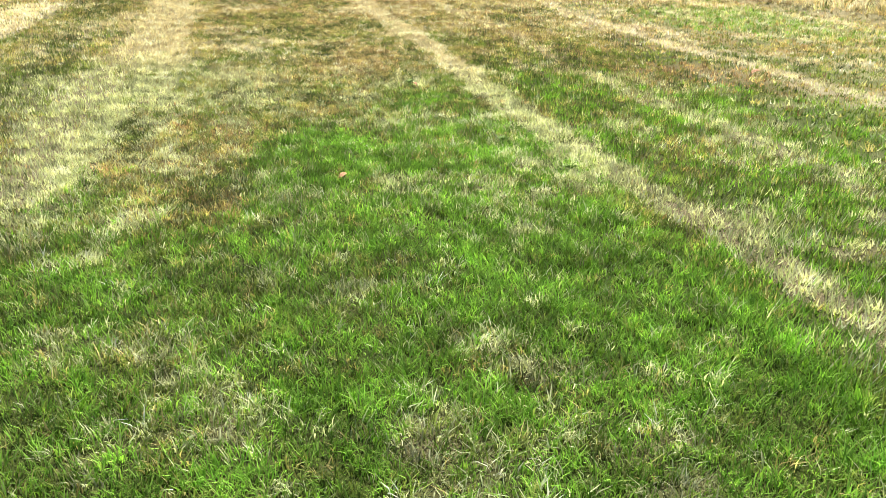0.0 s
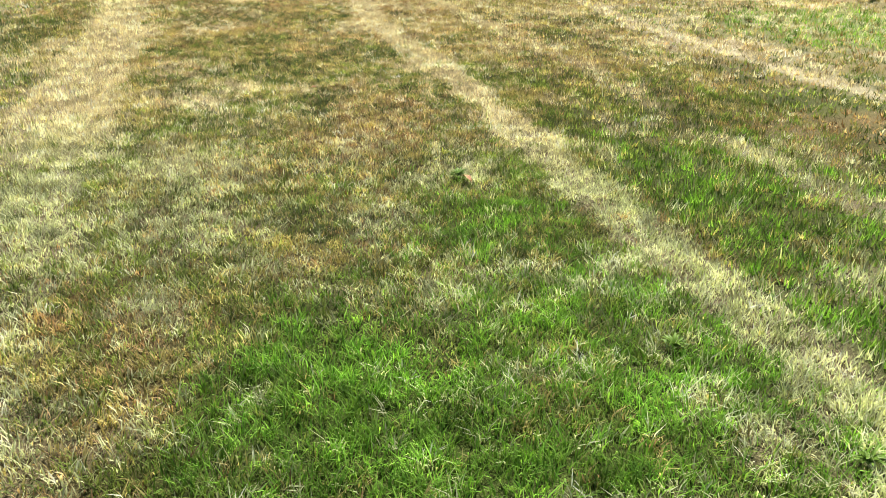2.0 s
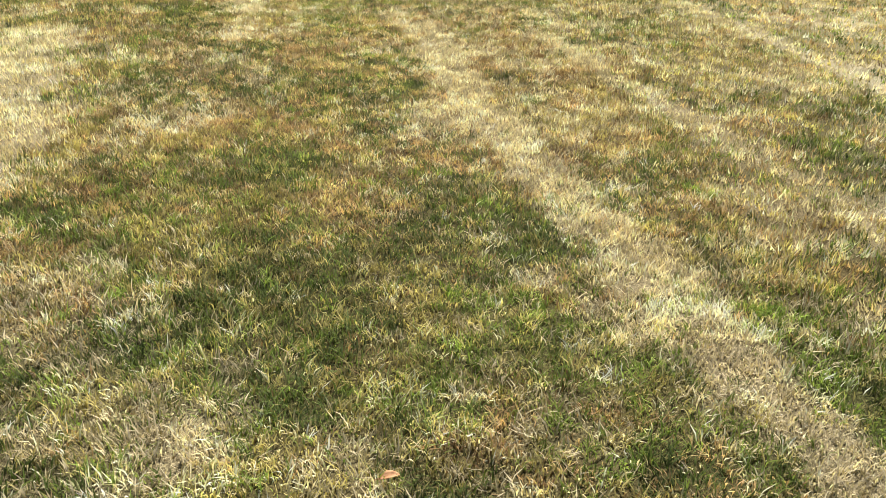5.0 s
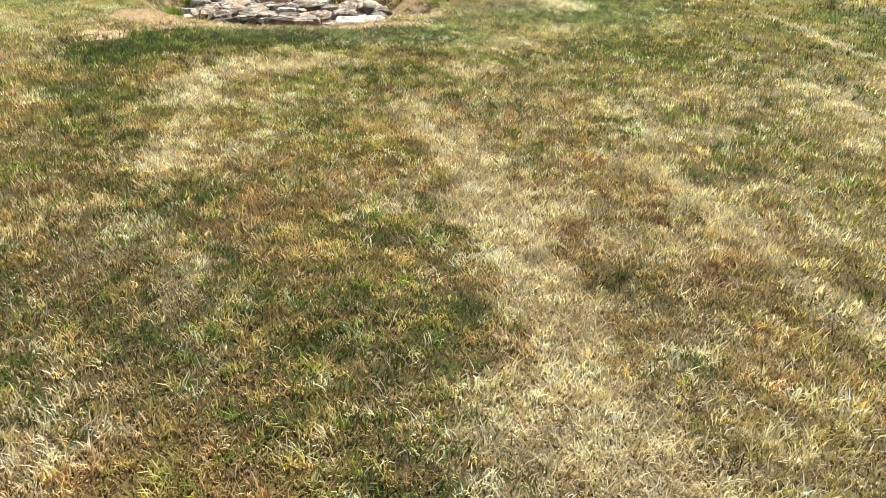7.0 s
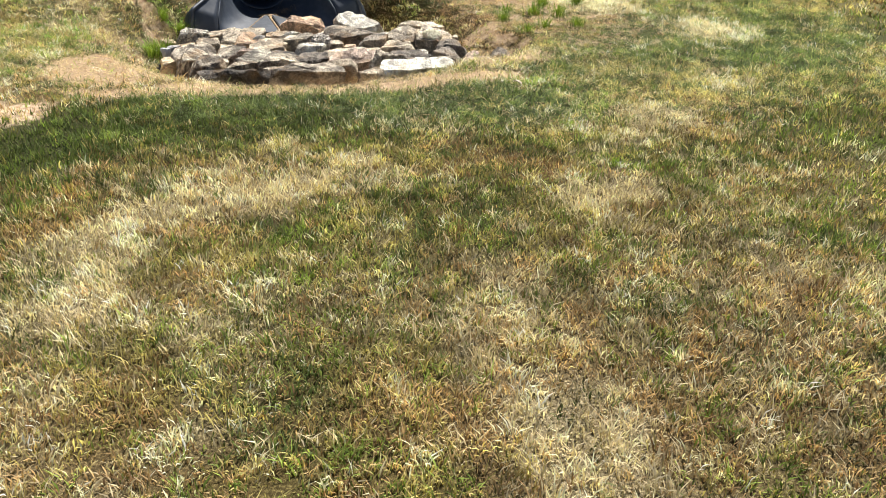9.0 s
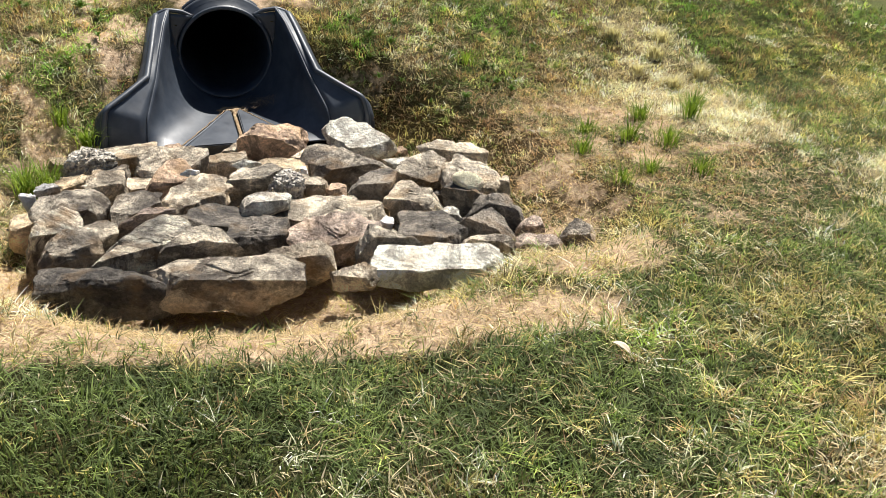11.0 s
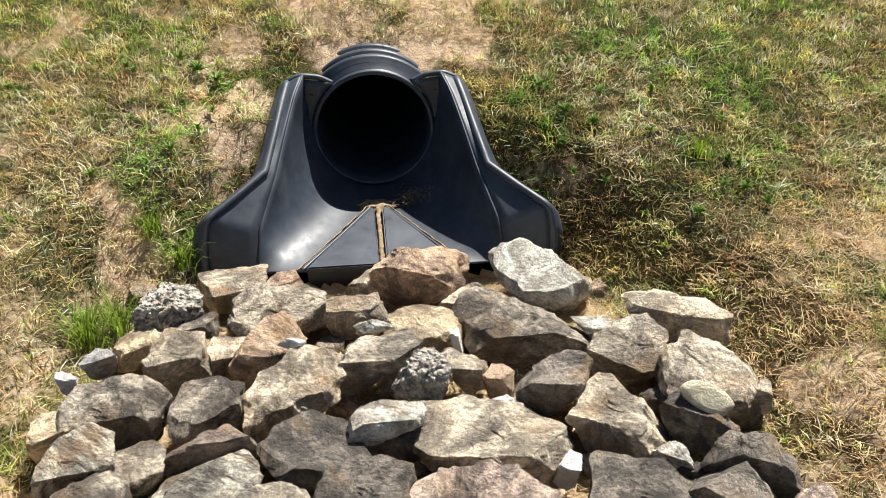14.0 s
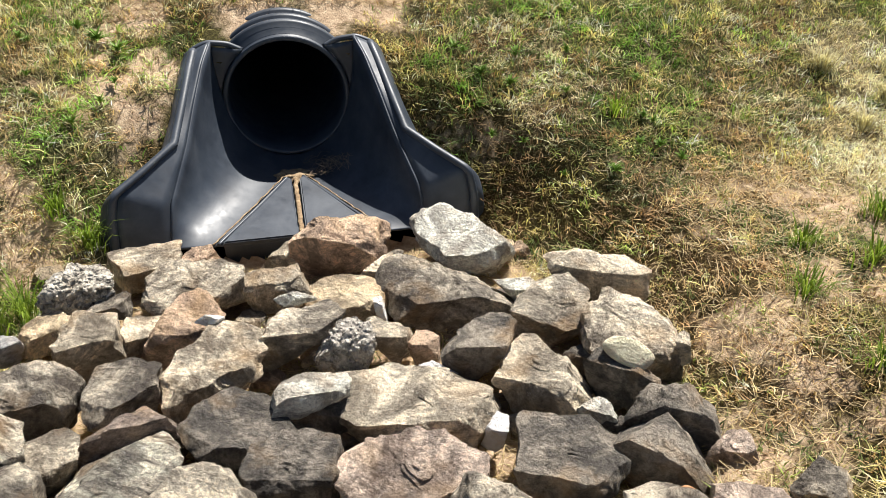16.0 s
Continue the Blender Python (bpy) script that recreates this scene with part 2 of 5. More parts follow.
# uneven patches of the lawn: middle, half width, half depth
LUSH = ((0.18, 3.87, 0.79, 1.57), (1.11, 6.69, 0.5, 0.8), (1.58, 3.44, 0.45, 0.97), (0.75, 2.55, 0.7, 0.87), (-0.1, 5.98, 0.32, 0.53), (0.1, 4.92, 0.55, 0.68), (1.32, 5.44, 0.45, 0.45), (4.26, 11.71, 1.01, 1.69), (0.18, 3.94, 0.82, 0.31), (-0.18, 6.22, 0.25, 0.19), (-0.15, 5.83, 0.33, 0.19), (0.66, 7.04, 0.2, 0.44))
DEEP_NEAR = ((-0.64, 3.6, 0.29, 0.92), (-0.28, 1.92, 0.15, 0.36), (-1.47, 2.48, 0.14, 0.34), (1.15, 7.83, 0.42, 0.45), (-0.95, 10.24, 0.5, 0.5), (0.89, 5.78, 0.26, 0.26), (-0.77, 5.03, 0.28, 0.34), (0.42, 7.86, 0.25, 0.33), (-1.8, 9.43, 0.37, 0.6), (0.75, 7.28, 0.14, 0.25), (-1.08, 6.1, 0.08, 0.09), (-1.12, 10.16, 0.35, 0.26), (-2.03, 10.64, 0.26, 0.22), (-1.63, 12.07, 0.14, 0.23), (-0.9, 9.91, 0.17, 0.17), (-1.53, 9.29, 0.21, 0.2))
DEEP_FAR = ((-0.66, 8.68, 0.14, 0.09), (-1.62, 8.86, 0.15, 0.1), (-3.93, 15.56, 0.44, 0.36), (-2.74, 13.01, 0.23, 0.27), (-1.53, 12.2, 0.14, 0.15), (-1.02, 12.48, 0.16, 0.15), (-1.96, 12.75, 0.22, 0.18), (-3.14, 13.02, 0.12, 0.19), (-2.89, 16.6, 0.86, 0.24), (-3.02, 16.1, 0.52, 0.19), (-3.12, 15.72, 0.24, 0.1), (-0.84, 19.83, 0.34, 0.73), (-0.02, 19.54, 0.32, 0.68), (-1.68, 17.2, 0.3, 0.27), (-1.86, 15.43, 0.14, 0.09), (-2.65, 15.04, 0.24, 0.08))
PALE_NEAR = ((-3.73, 10.11, 0.4, 1.6), (-2.14, 4.01, 0.23, 0.91), (-0.81, 3.73, 0.11, 0.17), (-1.44, 3.4, 0.1, 0.15), (-0.28, 2.73, 0.13, 0.2), (-1.68, 6.8, 0.3, 0.4), (-1.44, 5.91, 0.34, 0.3), (-2.59, 7.48, 0.3, 0.8), (-0.65, 3.8, 0.09, 0.1), (-0.74, 3.68, 0.07, 0.07), (-3.29, 10.73, 0.25, 1.7), (-1.68, 6.67, 0.18, 0.13), (-2.01, 7.09, 0.13, 0.12), (-1.95, 8.2, 0.18, 0.24), (-2.71, 7.51, 0.15, 0.38), (-2.86, 11.06, 0.17, 0.47), (-2.56, 9.49, 0.17, 0.17), (-2.15, 8.71, 0.14, 0.14), (-1.87, 8.7, 0.14, 0.09), (-0.94, 9.67, 0.08, 0.09))
PALE_FAR = ((-3.19, 14.67, 0.2, 0.4), (-3.02, 15.25, 0.3, 0.25), (-1.85, 14.57, 0.15, 0.36), (-3.03, 13.46, 0.13, 0.23), (-2.9, 12.52, 0.13, 0.21), (-1.55, 14.05, 0.11, 0.22), (-0.23, 13.48, 0.1, 0.23), (-0.23, 13.1, 0.11, 0.14), (-0.44, 14.37, 0.12, 0.51), (-2.5, 15.73, 0.12, 0.09), (-1.24, 16.32, 0.12, 0.1), (-1.15, 16.63, 0.13, 0.1), (-0.56, 18.61, 0.16, 0.49), (-1.43, 19.16, 0.45, 0.45), (-1.11, 18.04, 0.21, 0.2), (-1.79, 20.01, 0.26, 0.67), (-0.63, 17.27, 0.21, 0.22), (-2.94, 15.19, 0.13, 0.13), (-1.63, 15.59, 0.1, 0.07), (-0.57, 16.66, 0.08, 0.16))
TAN_NEAR = ((-1.02, 3.33, 0.1, 0.21), (-0.92, 7.74, 0.43, 0.8), (-1.41, 4.79, 0.17, 0.78), (-1.34, 4.28, 0.11, 0.19), (-0.8, 7.16, 0.33, 0.56), (2.11, 7.58, 0.89, 0.69), (-1.64, 4.8, 0.19, 0.32), (-0.4, 3.82, 0.09, 0.08), (-0.94, 8.09, 0.17, 0.26), (-0.72, 7.04, 0.13, 0.31), (-0.63, 6.58, 0.1, 0.24), (-1.64, 5.91, 0.09, 0.11), (1.39, 8.43, 0.12, 0.22), (-0.55, 6.25, 0.14, 0.16), (-1.4, 11.15, 0.16, 0.45), (-0.99, 9.02, 0.19, 0.17), (-1.14, 8.74, 0.14, 0.13), (0.42, 11.5, 0.23, 0.33), (-2.42, 9.27, 0.1, 0.15), (-1.47, 9.09, 0.1, 0.12))
TAN_FAR = ((-1.99, 13.46, 0.16, 0.22), (-0.98, 14.59, 0.28, 0.46), (-0.81, 13.85, 0.24, 0.34), (-1.85, 12.15, 0.19, 0.16), (-0.65, 12.55, 0.13, 0.2), (-0.66, 12.27, 0.13, 0.11), (-2.01, 15.97, 0.18, 0.14), (-1.78, 15.83, 0.22, 0.12), (-1.4, 15.42, 0.12, 0.13), (-3.05, 15.32, 0.14, 0.15), (-2.61, 15.39, 0.21, 0.1), (-1.4, 15.76, 0.13, 0.12))


def patches(x, y, spots, fray):
    """1 inside any of the patches, fading out at their frayed edges."""
    out = np.zeros(np.shape(x))
    for cx, cy, rx, ry in spots:
        near = np.nonzero((np.abs(x - cx) < 1.6 * rx) & (np.abs(y - cy) < 1.6 * ry))[0]
        if len(near):
            r = np.hypot((x[near] - cx) / rx, (y[near] - cy) / ry) + fray[near]
            out[near] = np.maximum(out[near], step01(1.25, 0.55, r))
    return out


def lawn_fields(x, y):
    """Shares of green, lush, pale and tan blades, of bare soil, of deep green and of brown, and how fresh the pale ones are at each place."""
    u, v = drain_uv(x, y)
    n1, n2, n3 = fbm(x, y, 0.9, 0), fbm(x, y, 0.35, 4), fbm(x, y, 2.2, 1)
    green = 0.50 + 1.6 * (n1 - 0.5) + 1.5 * (n2 - 0.5) + 0.7 * (n3 - 0.5)
    lush = np.zeros_like(green)
    pale = 0.08 + 2.5 * np.clip(fbm(x, y, 0.38, 6) - 0.54, 0, 1) + 1.1 * np.clip(fbm(x, y, 1.1, 5) - 0.55, 0, 1)
    tan = 0.12 + 1.6 * (fbm(x, y, 0.6, 3) - 0.5) + 0.7 * (fbm(x, y, 1.6, 5) - 0.5)
    # the green plot at the start of the lawn
    start = step01(4.0, 2.6, y + 0.1 * x)
    green = green + 0.14 * step01(8.5, 6.0, y)
    green = green + 0.45 * start
    tan = tan - 0.6 * start
    lush_start = 0.72 * start
    tan = tan - 0.17 * step01(10.5, 8.0, y)
    green = green + 0.12 * step01(10.5, 8.0, y)
    side_green = blob(x, y, 2.3, 4.6, 1.3, 2.3, 0, 0.6)
    green, tan, lush_start = green + 0.25 * side_green, tan - 0.45 * side_green, np.maximum(lush_start, 0.4 * side_green)
    parched = step01(8.5, 12.0, y)
    tan = tan + 0.30 * parched * step01(16.4, 15.2, y)
    green = green - 0.16 * parched
    g = np.maximum(blob(x, y, 0.08, 4.5, 1.2, 1.95, 8, 0.6), blob(x, y, 0.9, 2.4, 1.5, 1.3, 0, 0.5))
    g = np.maximum(g, blob(x, y, 1.5, 6.1, 1.45, 0.9, -58, 0.6))
    g = np.maximum(g, 0.8 * blob(x, y, 2.4, 4.2, 0.9, 1.6, 0))
    g = np.maximum(g, 0.8 * blob(x, y, -0.1, 6.3, 0.4, 0.55))
    keep_green = step01(6.2, 4.7, y - 0.35 * x)
    g = g * (0.4 + 0.6 * keep_green) * np.clip(0.45 + 0.3 * keep_green + 2.2 * (n2 - 0.35), 0.25, 1)
    lush = np.maximum(lush_start, g)
    lush = np.maximum(lush, 0.45 * blob(x, y, -2.6, 3.0, 1.2, 1.5))
    deep = np.maximum(0.75 * step01(0.32, 0.1, along(x, y, GREEN_STRIP)), 1.0 * step01(0.66, 0.2, along(x, y, LUSH_EDGE) + 0.3 * (n2 - 0.5)))
    verge = step01(0.45, 0.15, along(x, y, LUSH_EDGE))
    pale, tan = pale * (1 - 0.7 * verge), tan * (1 - 0.8 * verge)
    deep = np.maximum(deep, (0.62 - 0.05 * parched) * np.clip(4.5 * (fbm(x, y, 0.4, 7) - 0.47), 0, 1))
    lush = np.maximum(lush, 0.5 * blob(x, y, 4.0, 11.2, 2.2, 1.2, -35))
    deep = np.maximum(deep, 0.5 * blob(x, y, 0.2, 17.2, 1.1, 2.2, 20))
    deep = np.maximum(deep, 0.55 * blob(x, y, -1.2, 17.6, 0.8, 0.9))
    # shade right of the stones, put into the colour as more deep green
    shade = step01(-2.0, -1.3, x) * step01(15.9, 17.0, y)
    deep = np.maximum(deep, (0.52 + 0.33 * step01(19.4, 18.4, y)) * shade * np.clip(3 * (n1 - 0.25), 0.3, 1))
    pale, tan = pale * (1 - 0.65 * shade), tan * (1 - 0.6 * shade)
    # dry brown ground
    t = np.maximum(0.35 * blob(x, y, -1.25, 3.9, 0.32, 0.95, 15), 0.8 * blob(x, y, -0.75, 7.6, 0.9, 0.55, 0))
    t = np.maximum(t, 0.35 * blob(x, y, -1.6, 4.8, 0.5, 0.8))
    t = np.maximum(t, 0.75 * blob(x, y, 2.6, 7.3, 0.9, 1.0, 20))
    t = np.maximum(t, 0.6 * blob(x, y, -1.0, 11.0, 0.45, 0.9, 15))
    t = np.maximum(t, 0.9 * blob(x, y, -2.85, 15.2, 0.55, 0.22, 15))
    t = np.maximum(t, 0.7 * blob(x, y, -1.88, 15.8, 0.35, 0.3))
    t = np.maximum(t, 0.8 * blob(x, y, -1.65, 14.0, 0.3, 0.22))
    t = np.maximum(t, 0.5 * blob(x, y, -0.75, 13.3, 0.9, 2.2, 10))
    t = np.maximum(t, 0.5 * blob(x, y, -1.2, 16.4, 0.35, 0.3))
    dry_patch = blob(x, y, -2.26, 14.59, 0.62, 0.34, 10, 0.7)
    tan, pale, green, deep = tan + 0.3 * dry_patch, pale + 0.2 * dry_patch, green - 0.2 * dry_patch, deep * (1 - 0.5 * dry_patch)
    tan = tan + 0.42 * t
    green = green - 0.3 * t
    pale = pale + 0.22 * blob(x, y, -2.6, 6.0, 0.7, 1.2, 0) + 0.4 * blob(x, y, -1.5, 3.4, 0.25, 0.25)
    pale = pale + 0.5 * blob(x, y, -1.15, 16.6, 0.25, 0.2) + 0.5 * blob(x, y, -0.55, 18.6, 0.35, 0.3) + 0.9 * blob(x, y, -1.4, 19.3, 0.6, 0.3, -38)
    # bleached wheel tracks of the mower
    for pts, wide, force in ((TRACK_A, 0.155, 2.0), (TRACK_A[7:], 0.22, 0.3), (TRACK_B, 0.14, 0.6), (TRACK_C[:8], 0.15, 0.8), (TRACK_C[7:9], 0.14, 0.4), (TRACK_D, 0.34, 1.25), (TRACK_E, 0.14, 0.5), (TRACK_F, 0.4, 0.8), (TRACK_G, 0.12, 0.6), (DRY_ARC, 0.15, 0.45)):
        d = along(x, y, pts) + 0.16 * (n2 - 0.5) + 0.10 * (grain2(x, y, 0.12, 3) - 0.5)
        force = force * (0.7 + 0.65 * grain2(x, y, 0.9, 7)) * (0.5 + 0.5 * step01(3.6, 4.9, y))
        pale = pale + force * step01(wide * 1.15, wide * 0.35, d)
    pale = pale + 0.22 * parched * step01(-2.2, -1.2, x) * step01(17, 15.5, y) + 0.10 * step01(10, 8.5, y) * step01(0.3, -0.4, x) * step01(4.5, 5.5, y)
    tan = tan + 0.3 * step01(11.6, 12.6, y) * step01(0.45, 0.1, along(x, y, TRACK_A))
    lush = lush * (1 - 0.75 * np.clip(pale - 0.25, 0, 1))
    lime = blob(x, y, -0.9, 5.7, 1.1, 0.95, 0, 0.5)
    green, pale, tan = green + 0.15 * lime, pale * (1 - 0.25 * lime), tan * (1 - 0.6 * lime)
    fray = 1.3 * (fbm(x, y, 0.2, 3) - 0.5) + 0.7 * (grain2(x, y, 0.06, 1) - 0.5)
    rich, dark = patches(x, y, LUSH, fray), patches(x, y, DEEP_NEAR + DEEP_FAR, fray)
    bleached, parch = patches(x, y, PALE_NEAR + PALE_FAR, fray), patches(x, y, TAN_NEAR + TAN_FAR, fray)
    wheel = step01(0.26, 0.12, along(x, y, TRACK_A))
    dark, parch = dark * (1 - wheel), parch * (1 - wheel)
    parch = parch * (1 - 0.55 * step01(5.6, 4.2, y))
    lush, deep = np.maximum(lush, 0.68 * rich), np.maximum(deep, 0.55 * dark)
    pale, tan = pale * (1 - 0.65 * dark), tan * (1 - 0.6 * np.maximum(dark, rich))
    pale, tan, green = pale + 0.36 * bleached, tan + 0.35 * parch, green - 0.2 * parch
    # the bank
    on_bank = step01(-0.75, -0.2, v)
    left = step01(-0.3, -0.7, u)
    mott = fbm(x, y, 0.42, 6)
    deep = np.maximum(deep, on_bank * np.clip(3.0 * (mott - 0.42), 0, 0.5) * (1 - 0.8 * left) * (1 - 0.75 * step01(1.3, 2.0, u)) * (1 - 0.5 * step01(0.6, 1.3, v)))
    tan = tan + on_bank * (0.42 * left - 0.10 + 1.2 * np.clip(0.45 - mott, 0, 1))
    green = green + on_bank * (0.30 - 0.1 * left)
    lush = np.maximum(lush, on_bank * (1 - left) * (0.12 * step01(0.2, 1.2, v) + np.clip(1.2 * (n1 - 0.5), 0, 0.22)))
    pale = pale * (1 - 0.4 * on_bank) + 0.16 * on_bank * step01(0.4, 1.0, v) * step01(0.4, 1.0, u)
    pale = pale + 0.25 * blob(u, v, -1.1, 0.1, 0.8, 0.9)
    tuft = np.clip(2.4 * (fbm(x, y, 0.32, 5) - 0.36), 0, 1)
    lush = np.maximum(lush, tuft * 0.4 * blob(u, v, 1.0, 0.5, 0.5, 0.55))
    lush = np.maximum(lush, (0.1 + 0.9 * tuft) * 0.5 * blob(u, v, 1.5, 1.7, 1.2, 0.75, 0))
    lush = np.maximum(lush, tuft * 0.8 * blob(u, v, -0.86, 0.0, 0.32, 0.6))
    lush = np.maximum(lush, tuft * 0.7 * blob(u, v, -0.75, 0.85, 0.35, 0.3))
    lush = np.maximum(lush, tuft * 0.5 * blob(u, v, -1.7, 0.6, 0.9, 1.6))
    edge = blob(u, v, 1.75, -1.15, 0.95, 0.85)
    pale, tan = pale * (1 - 0.9 * edge), tan + 0.48 * edge
    deep = np.maximum(deep, edge * np.clip(4.0 * (mott - 0.46), 0, 0.75))
    pale = pale + 0.65 * blob(u, v, 2.45, -0.2, 0.4, 0.9, -15) + 0.3 * blob(u, v, 1.9, 0.0, 0.25, 0.4)
    tan = tan + 0.55 * blob(u, v, 1.35, -0.5, 0.5, 0.4) + 0.45 * blob(u, v, 1.9, 0.1, 0.28, 0.5) + 0.5 * blob(u, v, 0.8, 0.9, 0.25, 0.3)
    bare = 0.62 * np.clip(fbm(x, y, 0.28, 2) - 0.55, 0, 1) + on_bank * np.clip(1.9 * (fbm(x, y, 0.4, 3) - 0.52), 0, 0.7) * 0.45 * step01(-8.0, -6.5, x) * step01(22.5, 21.2, y)
    bare = np.maximum(bare, step01(0.04, 0.4, 1 - (u / 1.02) ** 2 - ((v + 0.82) / 1.12) ** 2))
    bare = np.maximum(bare, np.clip(3.5 * (fbm(x, y, 0.2, 1) - 0.25), 0.35, 0.9) * blob(u, v, 0.98, -1.46, 0.33, 0.28, 0, 0.3))
    bare = np.maximum(bare, np.clip(4.0 * (fbm(x, y, 0.26, 5) - 0.30), 0, 0.93) * blob(u, v, 0.15, 1.3, 0.68, 0.62))
    bare = np.maximum(bare, np.clip(4.5 * (fbm(x, y, 0.2, 4) - 0.45), 0, 0.72) * blob(u, v, -1.25, 0.5, 0.6, 0.9))
    bare = np.maximum(bare, np.clip(4.5 * (fbm(x, y, 0.2, 6) - 0.38), 0, 0.8) * blob(u, v, -0.58, 0.6, 0.17, 0.5))
    bare = np.maximum(bare, 0.95 * blob(x, y, -4.1, 16.95, 0.5, 0.34, 20))
    bare = np.maximum(bare, np.clip(3.5 * (fbm(x, y, 0.2, 3) - 0.3), 0, 0.7) * blob(x, y, -4.35, 15.95, 0.35, 0.22))
    bare = np.maximum(bare, 0.95 * blob(x, y, -2.95, 16.78, 1.15, 0.2, 20, 0.3))
    bare = np.maximum(bare, 0.7 * blob(x, y, -1.95, 17.6, 0.32, 0.2, 25))
    bare = np.maximum(bare, 0.45 * blob(x, y, -4.45, 17.55, 0.3, 0.35)) * (1 - 0.8 * verge)
    bare = np.maximum(bare, edge * np.clip(3.0 * (fbm(x, y, 0.22, 2) - 0.42), 0, 0.65))
    off = (x - 4.75) * 0.92 + (y - 14.0) * 0.40
    brown = 0.03 + 0.10 * parched + 0.25 * np.maximum(t, parch) * (1 - 0.65 * step01(9.5, 8.0, y)) + on_bank * np.clip(2.6 * (fbm(x, y, 0.5, 1) - 0.42), 0, 0.36) * (1 - 0.75 * left) * (1 - 0.7 * step01(0.5, 1.2, v)) + 0.35 * edge + 0.3 * blob(u, v, 0.95, 0.1, 0.5, 0.6)
    brown = brown * (1 - 0.8 * start)
    fresh = 0.85 * step01(8.2, 6.2, y)
    far = step01(0.1, 0.4, off) * step01(2.2, 1.2, off) * step01(26, 18, y) * step01(2, 7, y)
    tan, pale = tan + 0.25 * far, pale + 0.35 * far
    return np.clip(green, 0, 1), np.clip(lush, 0, 1), np.clip(pale, 0, 1), np.clip(tan, 0, 1), np.clip(bare, 0, 1), np.clip(deep, 0, 1), np.clip(brown, 0, 1), fresh


# ---------------------------------------------------------------- colours of the grass
COL = {
    "lush": ((0.105, 0.235, 0.024), (0.235, 0.405, 0.064)),
    "green": ((0.11, 0.165, 0.028), (0.25, 0.31, 0.078)),
    "deep": ((0.064, 0.09, 0.026), (0.138, 0.175, 0.056)),
    "pale": ((0.54, 0.465, 0.305), (0.78, 0.705, 0.52)),
    "tan": ((0.38, 0.245, 0.118), (0.63, 0.45, 0.24)),
    "brown": ((0.15, 0.09, 0.042), (0.32, 0.205, 0.105)),
    "dry": ((0.28, 0.235, 0.08), (0.51, 0.44, 0.19)),
}
KINDS = ("lush", "green", "pale", "tan", "dry", "deep", "brown")


def shares(f):
    green, lush, pale, tan, bare, deep, brown, young = f
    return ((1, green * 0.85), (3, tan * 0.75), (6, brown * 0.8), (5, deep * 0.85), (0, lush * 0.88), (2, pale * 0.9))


def mean_tint(f):
    """The average colour of the grass at each place."""
    mid = np.array([(np.array(COL[k][0]) + np.array(COL[k][1])) / 2 for k in KINDS])
    out = np.repeat(mid[4:5], len(f[0]), 0)
    for k, w in shares(f):
        out = out + (mid[k] - out) * w[:, None]
    return out


def clumped(x, y, size, k, gen, loose=0.85):
    """Even random numbers in 0..1 that stay alike within clumps of that size."""
    v = grain2(x, y, size, k) + loose * gen.random(len(x))
    out = np.empty(len(x))
    out[np.argsort(v)] = np.linspace(0, 1, len(x))
    return out


def blade_tints(f, gen, x, y):
    n = len(x)
    lush, young = f[1], f[7]
    kind = np.full(n, 4)
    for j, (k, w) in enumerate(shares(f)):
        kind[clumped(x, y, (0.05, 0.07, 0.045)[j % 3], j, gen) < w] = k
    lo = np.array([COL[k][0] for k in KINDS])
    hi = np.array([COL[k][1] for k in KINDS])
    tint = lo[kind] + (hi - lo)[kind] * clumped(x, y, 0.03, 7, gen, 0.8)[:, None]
    fresh = ((kind == 2) * np.maximum(young, np.clip(lush, 0, 0.8)))[:, None]
    tint = tint * (1 - fresh * np.array([[0.24, 0.05, 0.22]])) * (1 - ((kind == 2) * (1 - young))[:, None] * np.array([[-0.01, 0.025, 0.06]]))
    tone = 1.15 * (grain2(x, y, 0.05, 2) - 0.5) + 0.7 * (grain2(x, y, 0.14, 6) - 0.5) + gen.normal(0.05, 0.2, n)
    return tint * np.clip(np.exp(tone), 0.33, 1.9)[:, None], kind


# ---------------------------------------------------------------- ground
def under_drain(u, v, z):
    """Where the drain takes the place of the soil."""
    half = np.interp(v, [-0.06, 0.05, 0.2, 0.6], [0.62, 0.60, 0.44, 0.38])
    bore = (v >= 0.6) & (v < 1.3) & (np.hypot(u, z - 0.10) < 0.265)
    return bore | ((np.abs(u) < half) & (v > -0.01) & (v < 0.6))


